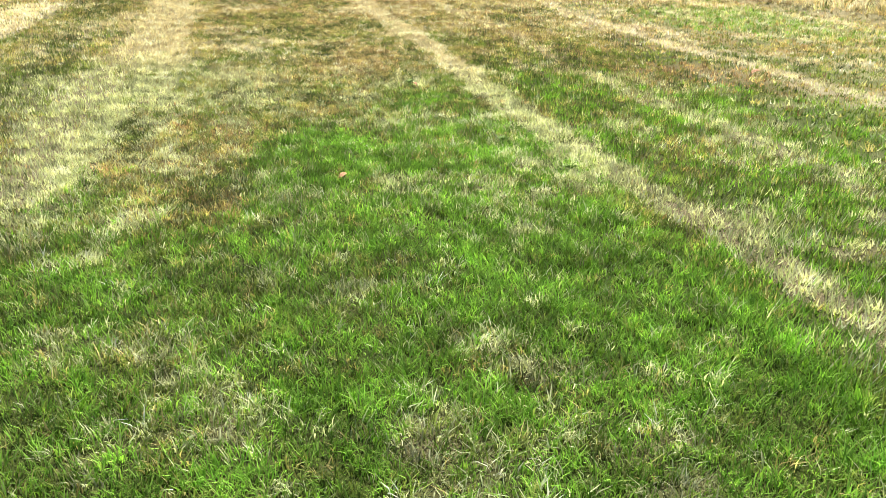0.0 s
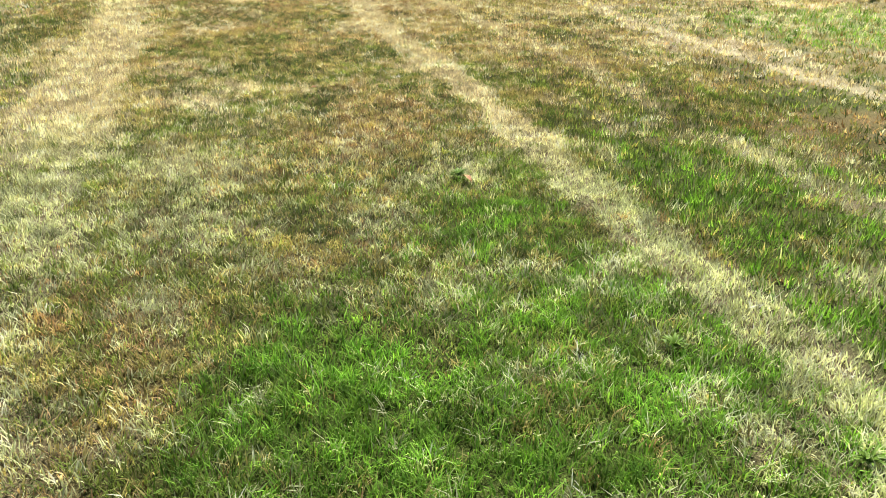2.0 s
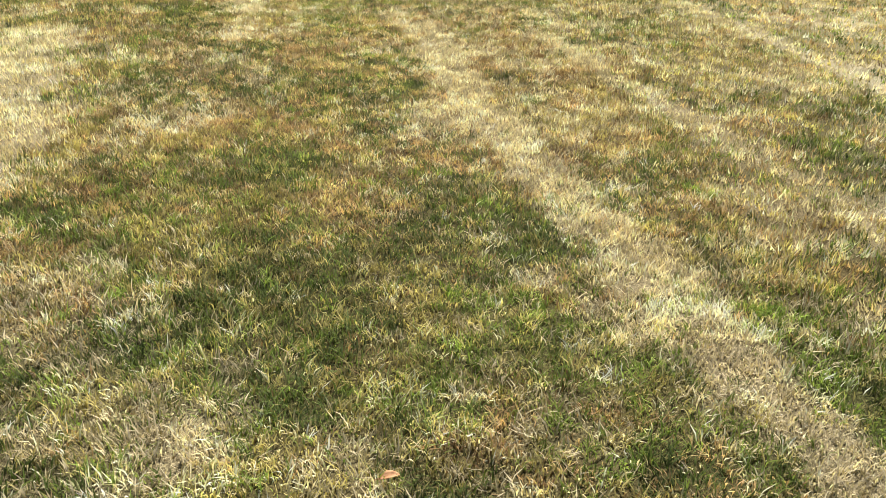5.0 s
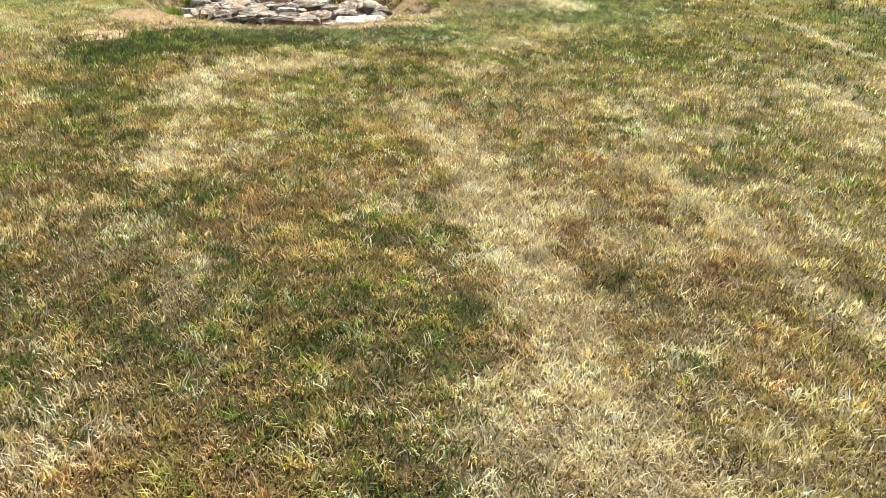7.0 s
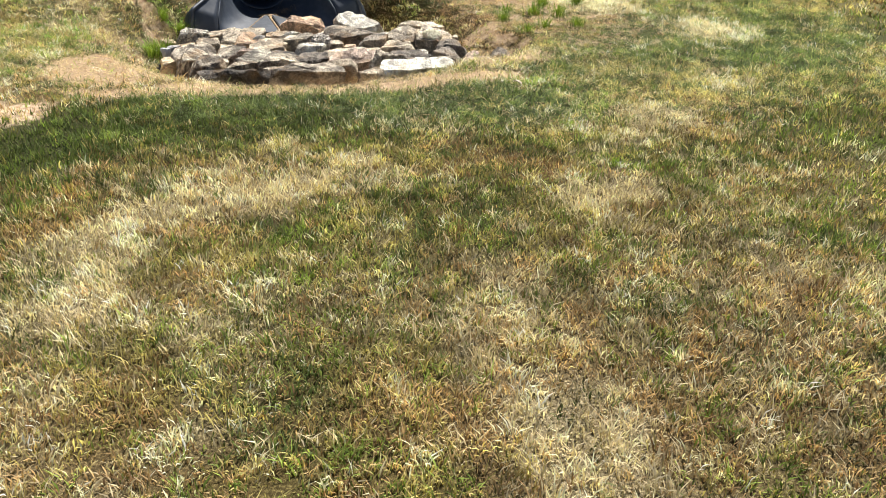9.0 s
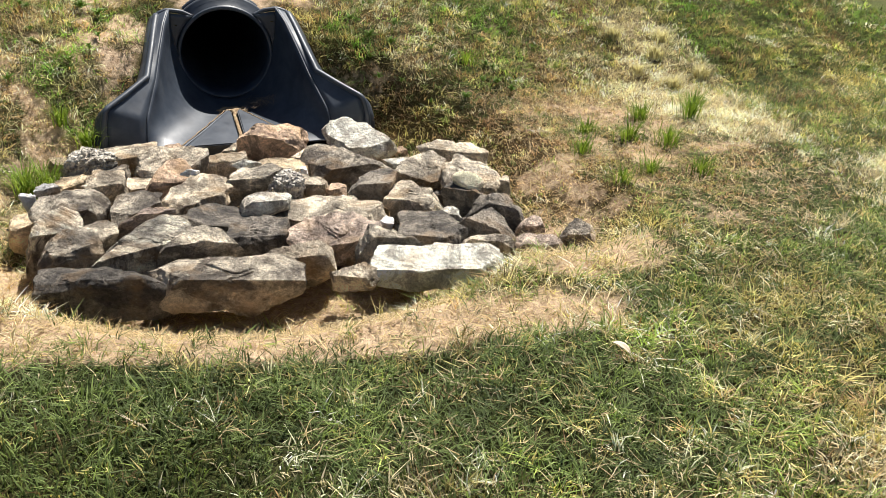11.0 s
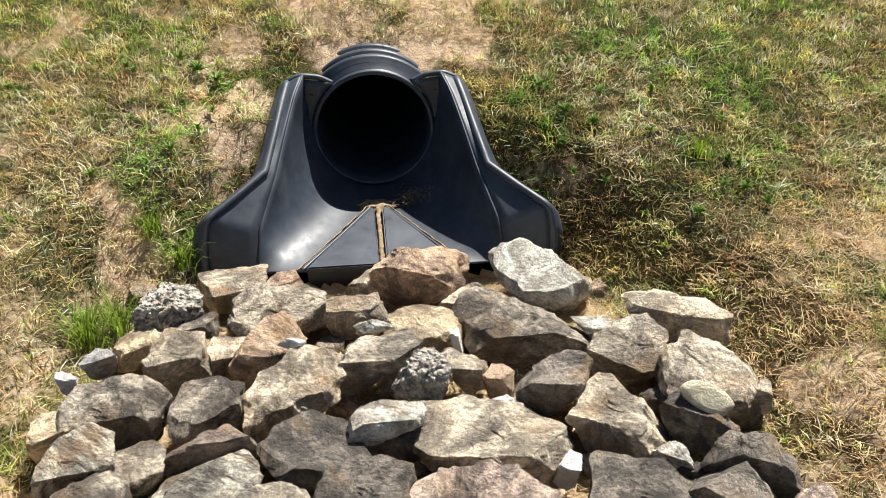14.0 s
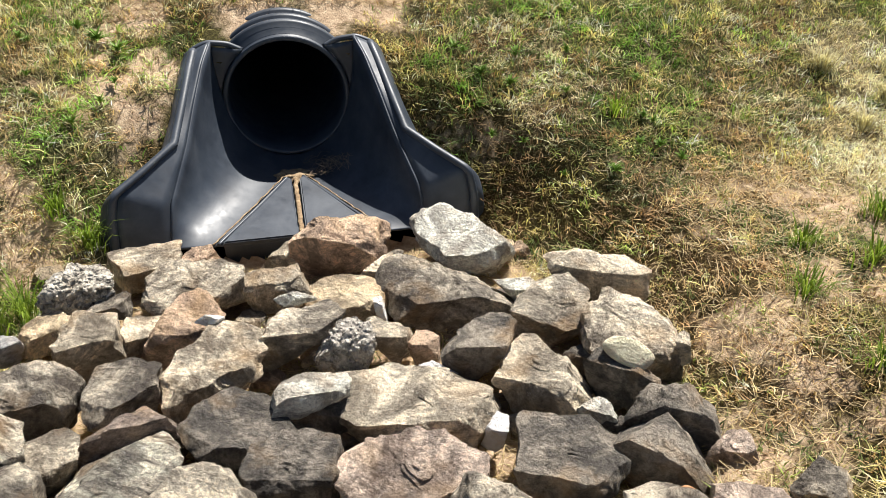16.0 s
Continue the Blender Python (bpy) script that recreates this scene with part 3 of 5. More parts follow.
def build_ground():
    def axis(runs):
        return np.concatenate([np.arange(a, b, s) for a, b, s in runs])
    xs = axis([(-60, -12, 4), (-12, -6, 0.4), (-6, -5, 0.1), (-5, -1.6, 0.028), (-1.6, 4, 0.09), (4, 8, 0.25), (8, 60, 4)])
    ys = axis([(-20, 0, 1), (0, 16.4, 0.09), (16.4, 20.4, 0.028), (20.4, 24, 0.12), (24, 34, 0.5), (34, 90, 4)])
    X, Y = np.meshgrid(xs, ys)
    Z = ground_z(X, Y)
    nx, ny = len(xs), len(ys)
    co = np.stack([X, Y, Z], -1).reshape(-1, 3)
    i = (np.arange(ny - 1)[:, None] * nx + np.arange(nx - 1)[None]).ravel()
    quads = np.stack([i, i + 1, i + nx + 1, i + nx], -1)
    mid = co[quads].mean(1)
    quads = quads[~under_drain(*drain_uv(mid[:, 0], mid[:, 1]), mid[:, 2])]
    me = quick_mesh("ground", co, quads)
    fields = lawn_fields(co[:, 0], co[:, 1])
    me.attributes.new("bare", "FLOAT", "POINT").data.foreach_set("value", fields[4].astype(np.float32))
    litter = 1 + 0.9 * (np.clip(fields[2] - 0.4, 0, 0.5) * step01(6.0, 8.5, co[:, 1]))[:, None]
    shade = np.concatenate([mean_tint(fields) * litter, np.ones((len(co), 1))], 1).astype(np.float32)
    near = along(co[:, 0], co[:, 1], ((0.2, 2.5), (-0.9, 8.0), (-2.2, 18.5)))
    off = step01(6.0, 9.0, near)[:, None].astype(np.float32)
    shade = shade * (1 - off) + np.array([[0.23, 0.20, 0.075, 1.0]], np.float32) * off
    me.attributes.new("tint", "FLOAT_COLOR", "POINT").data.foreach_set("color", shade.ravel())
    me.attributes.new("turf", "FLOAT", "POINT").data.foreach_set("value", (0.85 * step01(1.5, 5.5, near)).astype(np.float32))
    me.polygons.foreach_set("use_smooth", np.ones(len(quads), bool))
    me.materials.append(SOIL)
    return tagged(new("ground", me), "dry brown thatch and tan bare soil under lawn", "ground", kind="structure")


def quick_mesh(name, co, faces):
    me = bpy.data.meshes.new(name)
    k = faces.shape[1]
    me.vertices.add(len(co))
    me.vertices.foreach_set("co", np.ascontiguousarray(co, np.float32).ravel())
    me.loops.add(faces.size)
    me.loops.foreach_set("vertex_index", np.ascontiguousarray(faces, np.int32).ravel())
    me.polygons.add(len(faces))
    me.polygons.foreach_set("loop_start", np.arange(0, faces.size, k, dtype=np.int32))
    me.update(calc_edges=True)
    return me


build_ground()

# ---------------------------------------------------------------- drain: parts in its own axes
DRAIN_POSE = Matrix.Translation(AX_O) @ Matrix.Rotation(AX_YAW, 4, "Z")


def thing(name, m, label, category, group=""):
    ob = new(name)
    ob.matrix_world = m
    return tagged(ob, label, category, group)


def part(name, bm, mat, parent, label="", smooth=True):
    me = bpy.data.meshes.new(name)
    bmesh.ops.recalc_face_normals(bm, faces=bm.faces)
    bm.to_mesh(me)
    bm.free()
    me.materials.append(mat)
    if smooth:
        me.polygons.foreach_set("use_smooth", np.ones(len(me.polygons), bool))
    ob = new(name, me)
    ob.parent = parent
    return tagged(ob, label) if label else ob


def skin(bm, rows, closed=False):
    """A sheet through rows of points."""
    vs = [[bm.verts.new(p) for p in row] for row in rows]
    for a, b in zip(vs, vs[1:]):
        n = len(a)
        for i in range(n if closed else n - 1):
            j = (i + 1) % n
            bm.faces.new((a[i], a[j], b[j], b[i]))
    return vs


def thicken(bm, t):
    bmesh.ops.recalc_face_normals(bm, faces=bm.faces)
    bmesh.ops.solidify(bm, geom=bm.faces[:], thickness=t)
    return bm


def run(pts, n):
    """n points evenly along a smooth line through pts."""
    pts = [Vector(p) for p in pts]
    out = []
    for k in range(n):
        s = k / (n - 1) * (len(pts) - 1)
        i = min(int(s), len(pts) - 2)
        f = s - i
        p0, p1, p2, p3 = pts[max(i - 1, 0)], pts[i], pts[i + 1], pts[min(i + 2, len(pts) - 1)]
        m1, m2 = (p2 - p0) / 2, (p3 - p1) / 2
        out.append((2 * f ** 3 - 3 * f ** 2 + 1) * p1 + (f ** 3 - 2 * f ** 2 + f) * m1 + (-2 * f ** 3 + 3 * f ** 2) * p2 + (f ** 3 - f ** 2) * m2)
    return out


def bent(pts, n, passes=2):
    """n points along straight runs with slightly rounded corners."""
    pts = [Vector(p) for p in pts]
    size = [(b - a).length for a, b in zip(pts, pts[1:])]
    out = []
    for k in range(n):
        s = sum(size) * k / (n - 1)
        for i, ln in enumerate(size):
            if s <= ln or i == len(size) - 1:
                out.append(pts[i].lerp(pts[i + 1], min(1, s / ln)))
                break
            s -= ln
    for _ in range(passes):
        out = [out[0]] + [(a + 2 * b + c) / 4 for a, b, c in zip(out, out[1:], out[2:])] + [out[-1]]
    return out


def tube(bm, line, radius, sides=10, flat=1.0):
    rows = []
    for i, p in enumerate(line):
        d = (line[min(i + 1, len(line) - 1)] - line[max(i - 1, 0)]).normalized()
        a = d.cross(Vector((0, 0.35, 1))).normalized()
        b = a.cross(d).normalized()
        rows.append([p + radius * (a * math.cos(q) + flat * b * math.sin(q)) for q in (2 * math.pi * k / sides for k in range(sides))])
    vs = skin(bm, rows, closed=True)
    bm.faces.new(vs[0])
    bm.faces.new(reversed(vs[-1]))


# lines of the right half, from the pipe to the front: inner crease, rib, outer edge
CREASE = [(0.288, 0.60, 0.345), (0.318, 0.50, 0.30), (0.355, 0.35, 0.20), (0.392, 0.20, 0.085), (0.455, 0.02, -0.06), (0.467, -0.045, -0.205)]
RIB = [(0.350, 0.585, 0.318), (0.368, 0.49, 0.275), (0.397, 0.34, 0.19), (0.43, 0.19, 0.10), (0.53, 0.09, 0.052), (0.635, 0.0, 0.004), (0.655, -0.02, -0.09), (0.66, -0.03, -0.22)]
OUTER = [(0.395, 0.60, 0.285), (0.418, 0.48, 0.23), (0.448, 0.34, 0.135), (0.485, 0.23, 0.055), (0.585, 0.125, 0.0), (0.685, 0.035, -0.04), (0.70, 0.0, -0.11), (0.70, -0.01, -0.24)]


def build_drain():
    d = thing("drain_end_section", DRAIN_POSE, "black plastic flared drain outlet set in grassy bank", "drain outlet")
    # trough
    bm = bmesh.new()
    crease = bent(CREASE, 56, 3)
    rows = []
    for c in crease:
        f = (0.60 - c.y) / 0.645
        zf = -0.168 - 0.045 * f
        n = 2.2 + 1.4 * f
        row = []
        for k in range(-24, 25):
            a = k / 24 * math.pi / 2
            s = math.copysign(abs(math.sin(a)) ** (2 / n), a)
            row.append((c.x * s, c.y, c.z - (c.z - zf) * abs(math.cos(a)) ** (2 / n)))
        rows.append(row)
    skin(bm, rows)
    part("trough", thicken(bm, 0.008), PLASTIC, d, "smooth curved black trough, dusty at the bottom")
    for side in (1, -1):
        flip = lambda pts: [Vector((p.x * side, p.y, p.z)) for p in pts]
        cr, rb, ou = (flip(bent(q, 24)[:-1] + bent(w, 40)) for q, w in ((CREASE[:4], CREASE[3:]), (RIB[:4], RIB[3:]), (OUTER[:4], OUTER[3:])))
        bm = bmesh.new()
        rows = [[a.lerp(b, k / 5) for k in range(6)] for a, b in zip(cr, rb)]
        skin(bm, rows)
        part("wing_panel", thicken(bm, 0.008), PLASTIC, d)
        bm = bmesh.new()
        rows = []
        for a, b in zip(rb, ou):
            row = [a.lerp(b, k / 4) + Vector((0, 0, 0.012 * math.sin(k / 4 * math.pi))) for k in range(5)]
            row += [b + Vector((0.012 * side, 0.02, -0.06)), b + Vector((0.02 * side, 0.03, -0.16))]
            rows.append(row)
        skin(bm, rows)
        part("outer_flange", thicken(bm, 0.008), PLASTIC, d)
        bm = bmesh.new()
        tube(bm, rb, 0.0165, 14, 0.85)
        part("rib", bm, PLASTIC, d, "rounded moulded stiffening rib")
        # back plate beside the pipe
        bm = bmesh.new()
        rows = []
        for k in range(21):
            a = radians(-70 + 122 * k / 20)
            inner = Vector((0.262 * math.cos(a) * side, 0.605, 0.10 + 0.262 * math.sin(a)))
            w = 0.272 + 0.024 * min(1, max(0, (inner.z + 0.05) / 0.2))
            outer = Vector((w * side, 0.61, inner.z + 0.022 * max(0, math.sin(a))))
            rows.append([inner.lerp(outer, j / 4) for j in range(5)])
        skin(bm, rows)
        part("back_plate", thicken(bm, 0.010), PLASTIC, d)
        bm = bmesh.new()
        tube(bm, flip(bent([(0.165, 0.615, 0.300), (0.22, 0.615, 0.328), (0.295, 0.61, 0.338), (0.345, 0.605, 0.318), (0.385, 0.60, 0.285)], 24)), 0.015, 14, 0.8)
        part("upper_lip", bm, PLASTIC, d, "rounded moulded lip above the pipe seat")
        # half of the raised floor wedge
        bm = bmesh.new()
        top = [(0.016, 0.345, -0.147), (0.016, -0.055, -0.186), (0.288, -0.055, -0.190), (0.035, 0.36, -0.150)]
        t = [bm.verts.new((p[0] * side, p[1], p[2])) for p in top]
        low = [bm.verts.new((p[0] * side, p[1] + (0.07 if i in (1, 2) else 0), -0.33)) for i, p in enumerate(top)]
        bm.faces.new(t)
        bm.faces.new(low)
        for i in range(4):
            j = (i + 1) % 4
            bm.faces.new((t[i], t[j], low[j], low[i]))
        bmesh.ops.bevel(bm, geom=bm.edges[:], offset=0.006, segments=2, affect="EDGES")
        part("floor_wedge", bm, PLASTIC, d, smooth=False)
        # low moulded rib along the joint
        bm = bmesh.new()
        tube(bm, run([(0.032 * side, 0.372, -0.158), (0.16 * side, 0.165, -0.177), (0.302 * side, -0.055, -0.196)], 24), 0.0075, 10, 0.7)
        part("joint_rib", bm, PLASTIC, d, "scuffed grey rib along the edge of the wedge")
        # silt that has settled in the joint beside the wedge
        bm = bmesh.new()
        line = run([(0.035 * side, 0.385, -0.160), (0.168 * side, 0.17, -0.180), (0.315 * side, -0.055, -0.200)], 30)
        line = [p + Vector((0.006 * noise.noise(p * 40), 0, 0.004 * noise.noise(p * 60))) for p in line]
        tube(bm, [p + Vector((0.006 * side, 0.004, 0.002)) for p in line], 0.0036, 8, 0.6)
        part("silt_strip", bm, SILT, d, "pale dried silt lodged in the joint")
    bm = bmesh.new()
    line = [p + Vector((0.005 * noise.noise(p * 50), 0, 0.004 * noise.noise(p * 70))) for p in run([(0, 0.37, -0.16), (0, 0.15, -0.182), (0, -0.06, -0.202)], 34)]
    tube(bm, line, 0.0095, 8, 0.6)
    part("silt_strip", bm, SILT, d, "straw-coloured silt in the middle groove")
    bm = bmesh.new()
    bmesh.ops.create_icosphere(bm, subdivisions=4, radius=1)
    for v in bm.verts:
        k = 1 + 0.35 * noise.noise(v.co * 3)
        v.co = Vector((v.co.x * 0.075 * k, 0.40 + v.co.y * 0.055 * k, -0.170 + v.co.z * 0.017 * k))
    part("silt_mound", bm, SILT, d, "rust-brown silt at the tip of the wedge")
    return d


def build_pipe():
    p = thing("culvert_pipe", DRAIN_POSE, "black corrugated plastic culvert pipe entering the bank", "pipe")
    zc = 0.10

    def ring(r, v, n=72):
        return [(r * math.cos(2 * math.pi * k / n), v, zc + 0.012 * (v - 0.6) + r * math.sin(2 * math.pi * k / n)) for k in range(n)]
    bm = bmesh.new()
    rows = [ring(0.240, v) for v in (0.585, 0.7, 1.0, 1.6, 2.4, 3.2)]
    rows.insert(0, ring(0.247, 0.580))
    rows.insert(0, ring(0.257, 0.588))
    skin(bm, rows, closed=True)
    part("bore", bm, PLASTIC, p, "smooth dark inside of the pipe")
    bm = bmesh.new()
    rows = [ring(0.257, 0.588), ring(0.259, 0.618)]
    v = 0.618
    while v < 1.45:
        for f, r in ((0.0, 0.276), (0.012, 0.281), (0.018, 0.300), (0.026, 0.306), (0.044, 0.306), (0.052, 0.300), (0.058, 0.281)):
            rows.append(ring(r, v + f + 0.004))
        v += 0.078
    skin(bm, rows, closed=True)
    part("corrugated_shell", bm, PLASTIC, p, "ribbed black shell of the pipe")
    bm = bmesh.new()
    vs = [bm.verts.new(q) for q in ring(0.255, 3.2)]
    bm.faces.new(vs)
    part("far_end", bm, SILT, p, "earth closing the far end")
    return p


build_drain()
build_pipe()

# ---------------------------------------------------------------- riprap
def ball_shape(level):
    bm = bmesh.new()
    bmesh.ops.create_icosphere(bm, subdivisions=level, radius=1)
    out = np.array([v.co[:] for v in bm.verts]), np.array([[v.index for v in f.verts] for f in bm.faces])
    bm.free()
    return out


BALLS = ball_shape(5), ball_shape(4), ball_shape(6)


def lumps(p, size, seed):
    """Cheap 3D noise from crossed sine waves."""
    r = np.random.default_rng(seed)
    out = np.zeros(len(p))
    for k in range(10):
        w = r.normal(size=3)
        w *= (0.6 + 0.9 * r.random()) / np.linalg.norm(w) * 2 * math.pi / size
        out += np.sin(p @ w + 6.3 * r.random() + 0.8 * np.sin(p @ w[[1, 2, 0]] * 0.7))
    return out / 3.2


def to_edges(ball, faces, reach):
    """Slides the points that lie close to an edge between two faces onto that edge."""
    for _ in range(2):
        q = ball @ faces.T
        two = np.argpartition(-q, 1, axis=1)[:, :2]
        m = faces[two[:, 0]] - faces[two[:, 1]]
        mm = np.maximum((m * m).sum(1), 1e-9)
        gap = (m * ball).sum(1)
        near = np.abs(gap) / np.sqrt(mm) < reach
        ball = np.where(near[:, None], ball - m * (gap / mm)[:, None], ball)
        ball = ball / np.linalg.norm(ball, axis=1, keepdims=True)
    return ball


def ledges(v):
    """Turns a smooth swell into broken steps, as layered stone chips off."""
    low = np.floor(v * 1.1)
    f = v * 1.1 - low
    return (low + np.clip((f - 0.8) / 0.2, 0, 1)) / 1.1


# how high the edge between top and front lies, where a stone shows mostly one of the two
RIDGE = {1: -0.5, 5: -0.3, 9: -0.5, 10: -0.1, 12: -0.45, 13: 0.2, 14: -0.3, 16: 0.3, 17: 0.3, 25: -0.35, 26: -0.5, 27: -0.2, 28: -0.7, 32: 0.1, 33: -0.6, 37: -0.65, 45: 0.35, 66: 0.5, 67: 0.15, 68: -0.15}


def rock(name, label, tone, place, yaw, pitch, cuts, seed):
    """A broken stone. cuts: the faces round it as (angle, distance from the middle) seen from the path at that yaw and pitch;
    a top, a front and a back face close it."""
    r = np.random.default_rng(seed * 7 + 3)
    ya, pa = radians(yaw), radians(pitch)
    X = np.array([math.cos(ya), math.sin(ya), 0])
    away = np.array([-math.sin(ya), math.cos(ya), 0])
    W = -away * math.cos(pa) + np.array([0, 0, math.sin(pa)])
    B = away * math.sin(pa) + np.array([0, 0, math.cos(pa)])
    angles = np.radians([c[0] for c in cuts])
    dist = np.array([c[1] for c in cuts])
    dist = np.where(np.sin(angles) < -0.6, dist * 1.28, dist)
    up = max(dd for aa, dd in zip(angles, dist) if math.sin(aa) > 0.3) if any(np.sin(angles) > 0.3) else dist.max()
    span = 0.5 * (dist.max() + np.median(dist))
    t = max(0.72 * np.median(dist), 0.62 * up)
    planes = []
    for a, dd in zip(angles, dist):
        k = r.uniform(-0.3, 0.2)
        n = math.cos(a) * X + math.sin(a) * B + k * W
        s = np.linalg.norm(n)
        planes.append((n / s, dd / s * 1.12))
    b0 = RIDGE.get(seed, r.uniform(-0.4, 0.15)) * up
    ridge = B * b0 + W * t
    if tone in ("egg",):
        planes += [(W, t), (-W, t)]
    else:
        half = max(dd for aa, dd in zip(angles, dist) if abs(math.cos(aa)) > 0.5) if any(np.abs(np.cos(angles)) > 0.5) else span
        slim = min(1.0, t / half)
        top = np.array([0, 0, 1.0]) + X * slim * r.uniform(-0.28, 0.28) + away * r.uniform(-0.38, 0.08)
        front = -away + X * slim * r.uniform(-0.4, 0.4) + np.array([0, 0, r.uniform(-0.28, 0.05)])
        for n in (top, front):
            n = n / np.linalg.norm(n)
            planes.append((n, max(float(n @ ridge), 0.02)))
        sign = r.choice([-1, 1])
        side = W + X * sign * r.uniform(0.5, 0.9) + B * r.uniform(-0.3, 0.3)
        side /= np.linalg.norm(side)
        planes.append((side, max(t, float(side @ (X * sign * half * 0.72 + W * t * 0.7)))))
        back = away + np.array([0, 0, r.uniform(-0.3, 0.1)])
        planes.append((back / np.linalg.norm(back), 1.15 * t + 0.3 * up))
        planes.append((np.array([0, 0, -1.0]), max(0.06, min(0.20, place[2] + 0.28))))
    if tone != "egg":
        probe = BALLS[1][0]
        body = probe / np.max([probe @ n / hh for n, hh in planes], axis=0)[:, None]
        for _ in range(8):
            c = r.normal(size=3)
            c /= np.linalg.norm(c)
            planes.append((c, float((body @ c).max()) * r.uniform(0.80, 0.95)))
    N = np.array([p[0] for p in planes])
    H = np.array([p[1] for p in planes])
    power = 7 if tone == "egg" else r.uniform(90, 200)
    ball, ball_f = BALLS[2 if span > 0.13 else 0 if span > 0.055 else 1]
    if tone not in ("egg", "conc", "coal"):
        ball = to_edges(ball, N / H[:, None], 0.75 * math.sqrt(9.7 / len(ball)))
    q = np.clip(ball @ N.T / H, 0, None)
    big = q.max(1, keepdims=True)
    rad = 1 / (big[:, 0] * ((q / big) ** power).sum(1) ** (1 / power))
    co = ball * rad[:, None]
    if tone != "egg":
        rough = 2.2 if tone in ("conc", "coal") else 1.0
        co = co + ball * (0.022 * span * lumps(co, 0.9 * span, seed) + 0.050 * span * ledges(lumps(co, 0.8 * span, seed + 300)) + rough * 0.018 * span * lumps(co, 0.36 * span, seed + 500) + rough * 0.006 * span * lumps(co, 0.2 * span, seed + 700) + (0.006 * lumps(co, 0.02, seed + 900) if rough > 1 else 0))[:, None]
    me = quick_mesh(name, co, ball_f)
    me.polygons.foreach_set("use_smooth", np.ones(len(ball_f), bool))
    if tone not in ("egg", "conc", "coal"):
        me.set_sharp_from_angle(angle=radians(30))
    me.materials.append(STONE[tone])
    ob = new(name, me)
    ob.location = place
    return tagged(ob, label, "stone" if name in ("stone_chip", "cobble") else "rock", "riprap below the drain")


rock('riprap_rock', 'tan-grey weathered sandstone riprap rock with pale top face', 'tan', (-4.094, 18.234, -0.150), 39, 31, ((-171, 0.113), (-107, 0.073), (-61, 0.058), (-26, 0.094), (49, 0.108), (87, 0.071), (106, 0.079)), 1)
rock('riprap_rock', 'reddish-brown rounded sandstone rock in the riprap', 'brown', (-3.941, 18.314, -0.150), 35, 32, ((-118, 0.029), (-68, 0.042), (27, 0.047), (90, 0.040), (138, 0.047)), 2)
rock('concrete_lump', 'rough light grey lump of old concrete with coarse gravel', 'conc', (-4.146, 17.936, -0.080), 45, 32, ((-144, 0.091), (-114, 0.080), (-97, 0.076), (-57, 0.070), (-6, 0.101), (59, 0.085), (112, 0.059), (132, 0.064)), 3)
rock('riprap_rock', 'grey angular riprap rock with mottled weathered faces', 'grey', (-4.023, 17.932, -0.120), 43, 34, ((-118, 0.027), (-108, 0.021), (-42, 0.049), (-9, 0.059), (94, 0.040), (126, 0.040)), 4)
rock('riprap_rock', 'tan-grey weathered sandstone riprap rock with pale top face', 'tan', (-3.842, 18.116, -0.130), 36, 34, ((-150, 0.132), (-104, 0.061), (-84, 0.055), (-63, 0.117), (-3, 0.149), (39, 0.133), (87, 0.082), (115, 0.110), (163, 0.144)), 5)
rock('riprap_rock', 'tan-grey weathered sandstone riprap rock with pale top face', 'tan', (-3.632, 18.238, -0.150), 30, 34, ((-156, 0.080), (-90, 0.059), (-45, 0.078), (22, 0.088), (92, 0.056), (117, 0.068)), 6)
rock('riprap_rock', 'reddish-brown rounded boulder against the drain apron', 'brown', (-3.521, 18.517, -0.140), 25, 32, ((-176, 0.159), (-162, 0.166), (-79, 0.091), (-73, 0.085), (-30, 0.135), (10, 0.161), (65, 0.145), (103, 0.097), (125, 0.110)), 7)
rock('riprap_rock', 'tan-grey weathered sandstone riprap rock with pale top face', 'tan', (-3.710, 18.455, -0.170), 29, 32, ((-125, 0.062), (-94, 0.050), (-6, 0.056), (81, 0.056), (137, 0.022)), 8)
rock('riprap_rock', 'pale cream faceted boulder beside the drain apron', 'pale', (-3.119, 18.685, -0.100), 15, 31, ((-172, 0.146), (-121, 0.088), (-118, 0.086), (-82, 0.111), (-45, 0.129), (45, 0.086), (52, 0.077), (73, 0.083), (121, 0.135), (149, 0.151)), 9)
rock('riprap_rock', 'long dark grey slab leaning across the riprap', 'grey', (-3.070, 18.392, -0.150), 15, 34, ((-146, 0.172), (-117, 0.107), (-109, 0.101), (-83, 0.124), (-67, 0.154), (-22, 0.220), (66, 0.062), (74, 0.075), (127, 0.184), (158, 0.216)), 10)
rock('riprap_rock', 'pale cream broken limestone rock in the riprap', 'pale', (-2.869, 18.467, -0.140), 10, 34, ((-131, 0.023), (-42, 0.037), (39, 0.057), (100, 0.034)), 11)
rock('riprap_rock', 'grey angular riprap rock with mottled weathered faces', 'grey', (-2.746, 18.377, -0.120), 7, 35, ((-143, 0.117), (-112, 0.104), (-66, 0.101), (-32, 0.106), (13, 0.109), (49, 0.117), (114, 0.082), (135, 0.078), (157, 0.090)), 12)
rock('riprap_rock', 'flat-topped tan block at the bank edge', 'tan', (-2.629, 18.595, -0.130), 4, 33, ((-135, 0.074), (-130, 0.068), (-101, 0.050), (-97, 0.059), (2, 0.149), (59, 0.117), (87, 0.077), (117, 0.113)), 13)
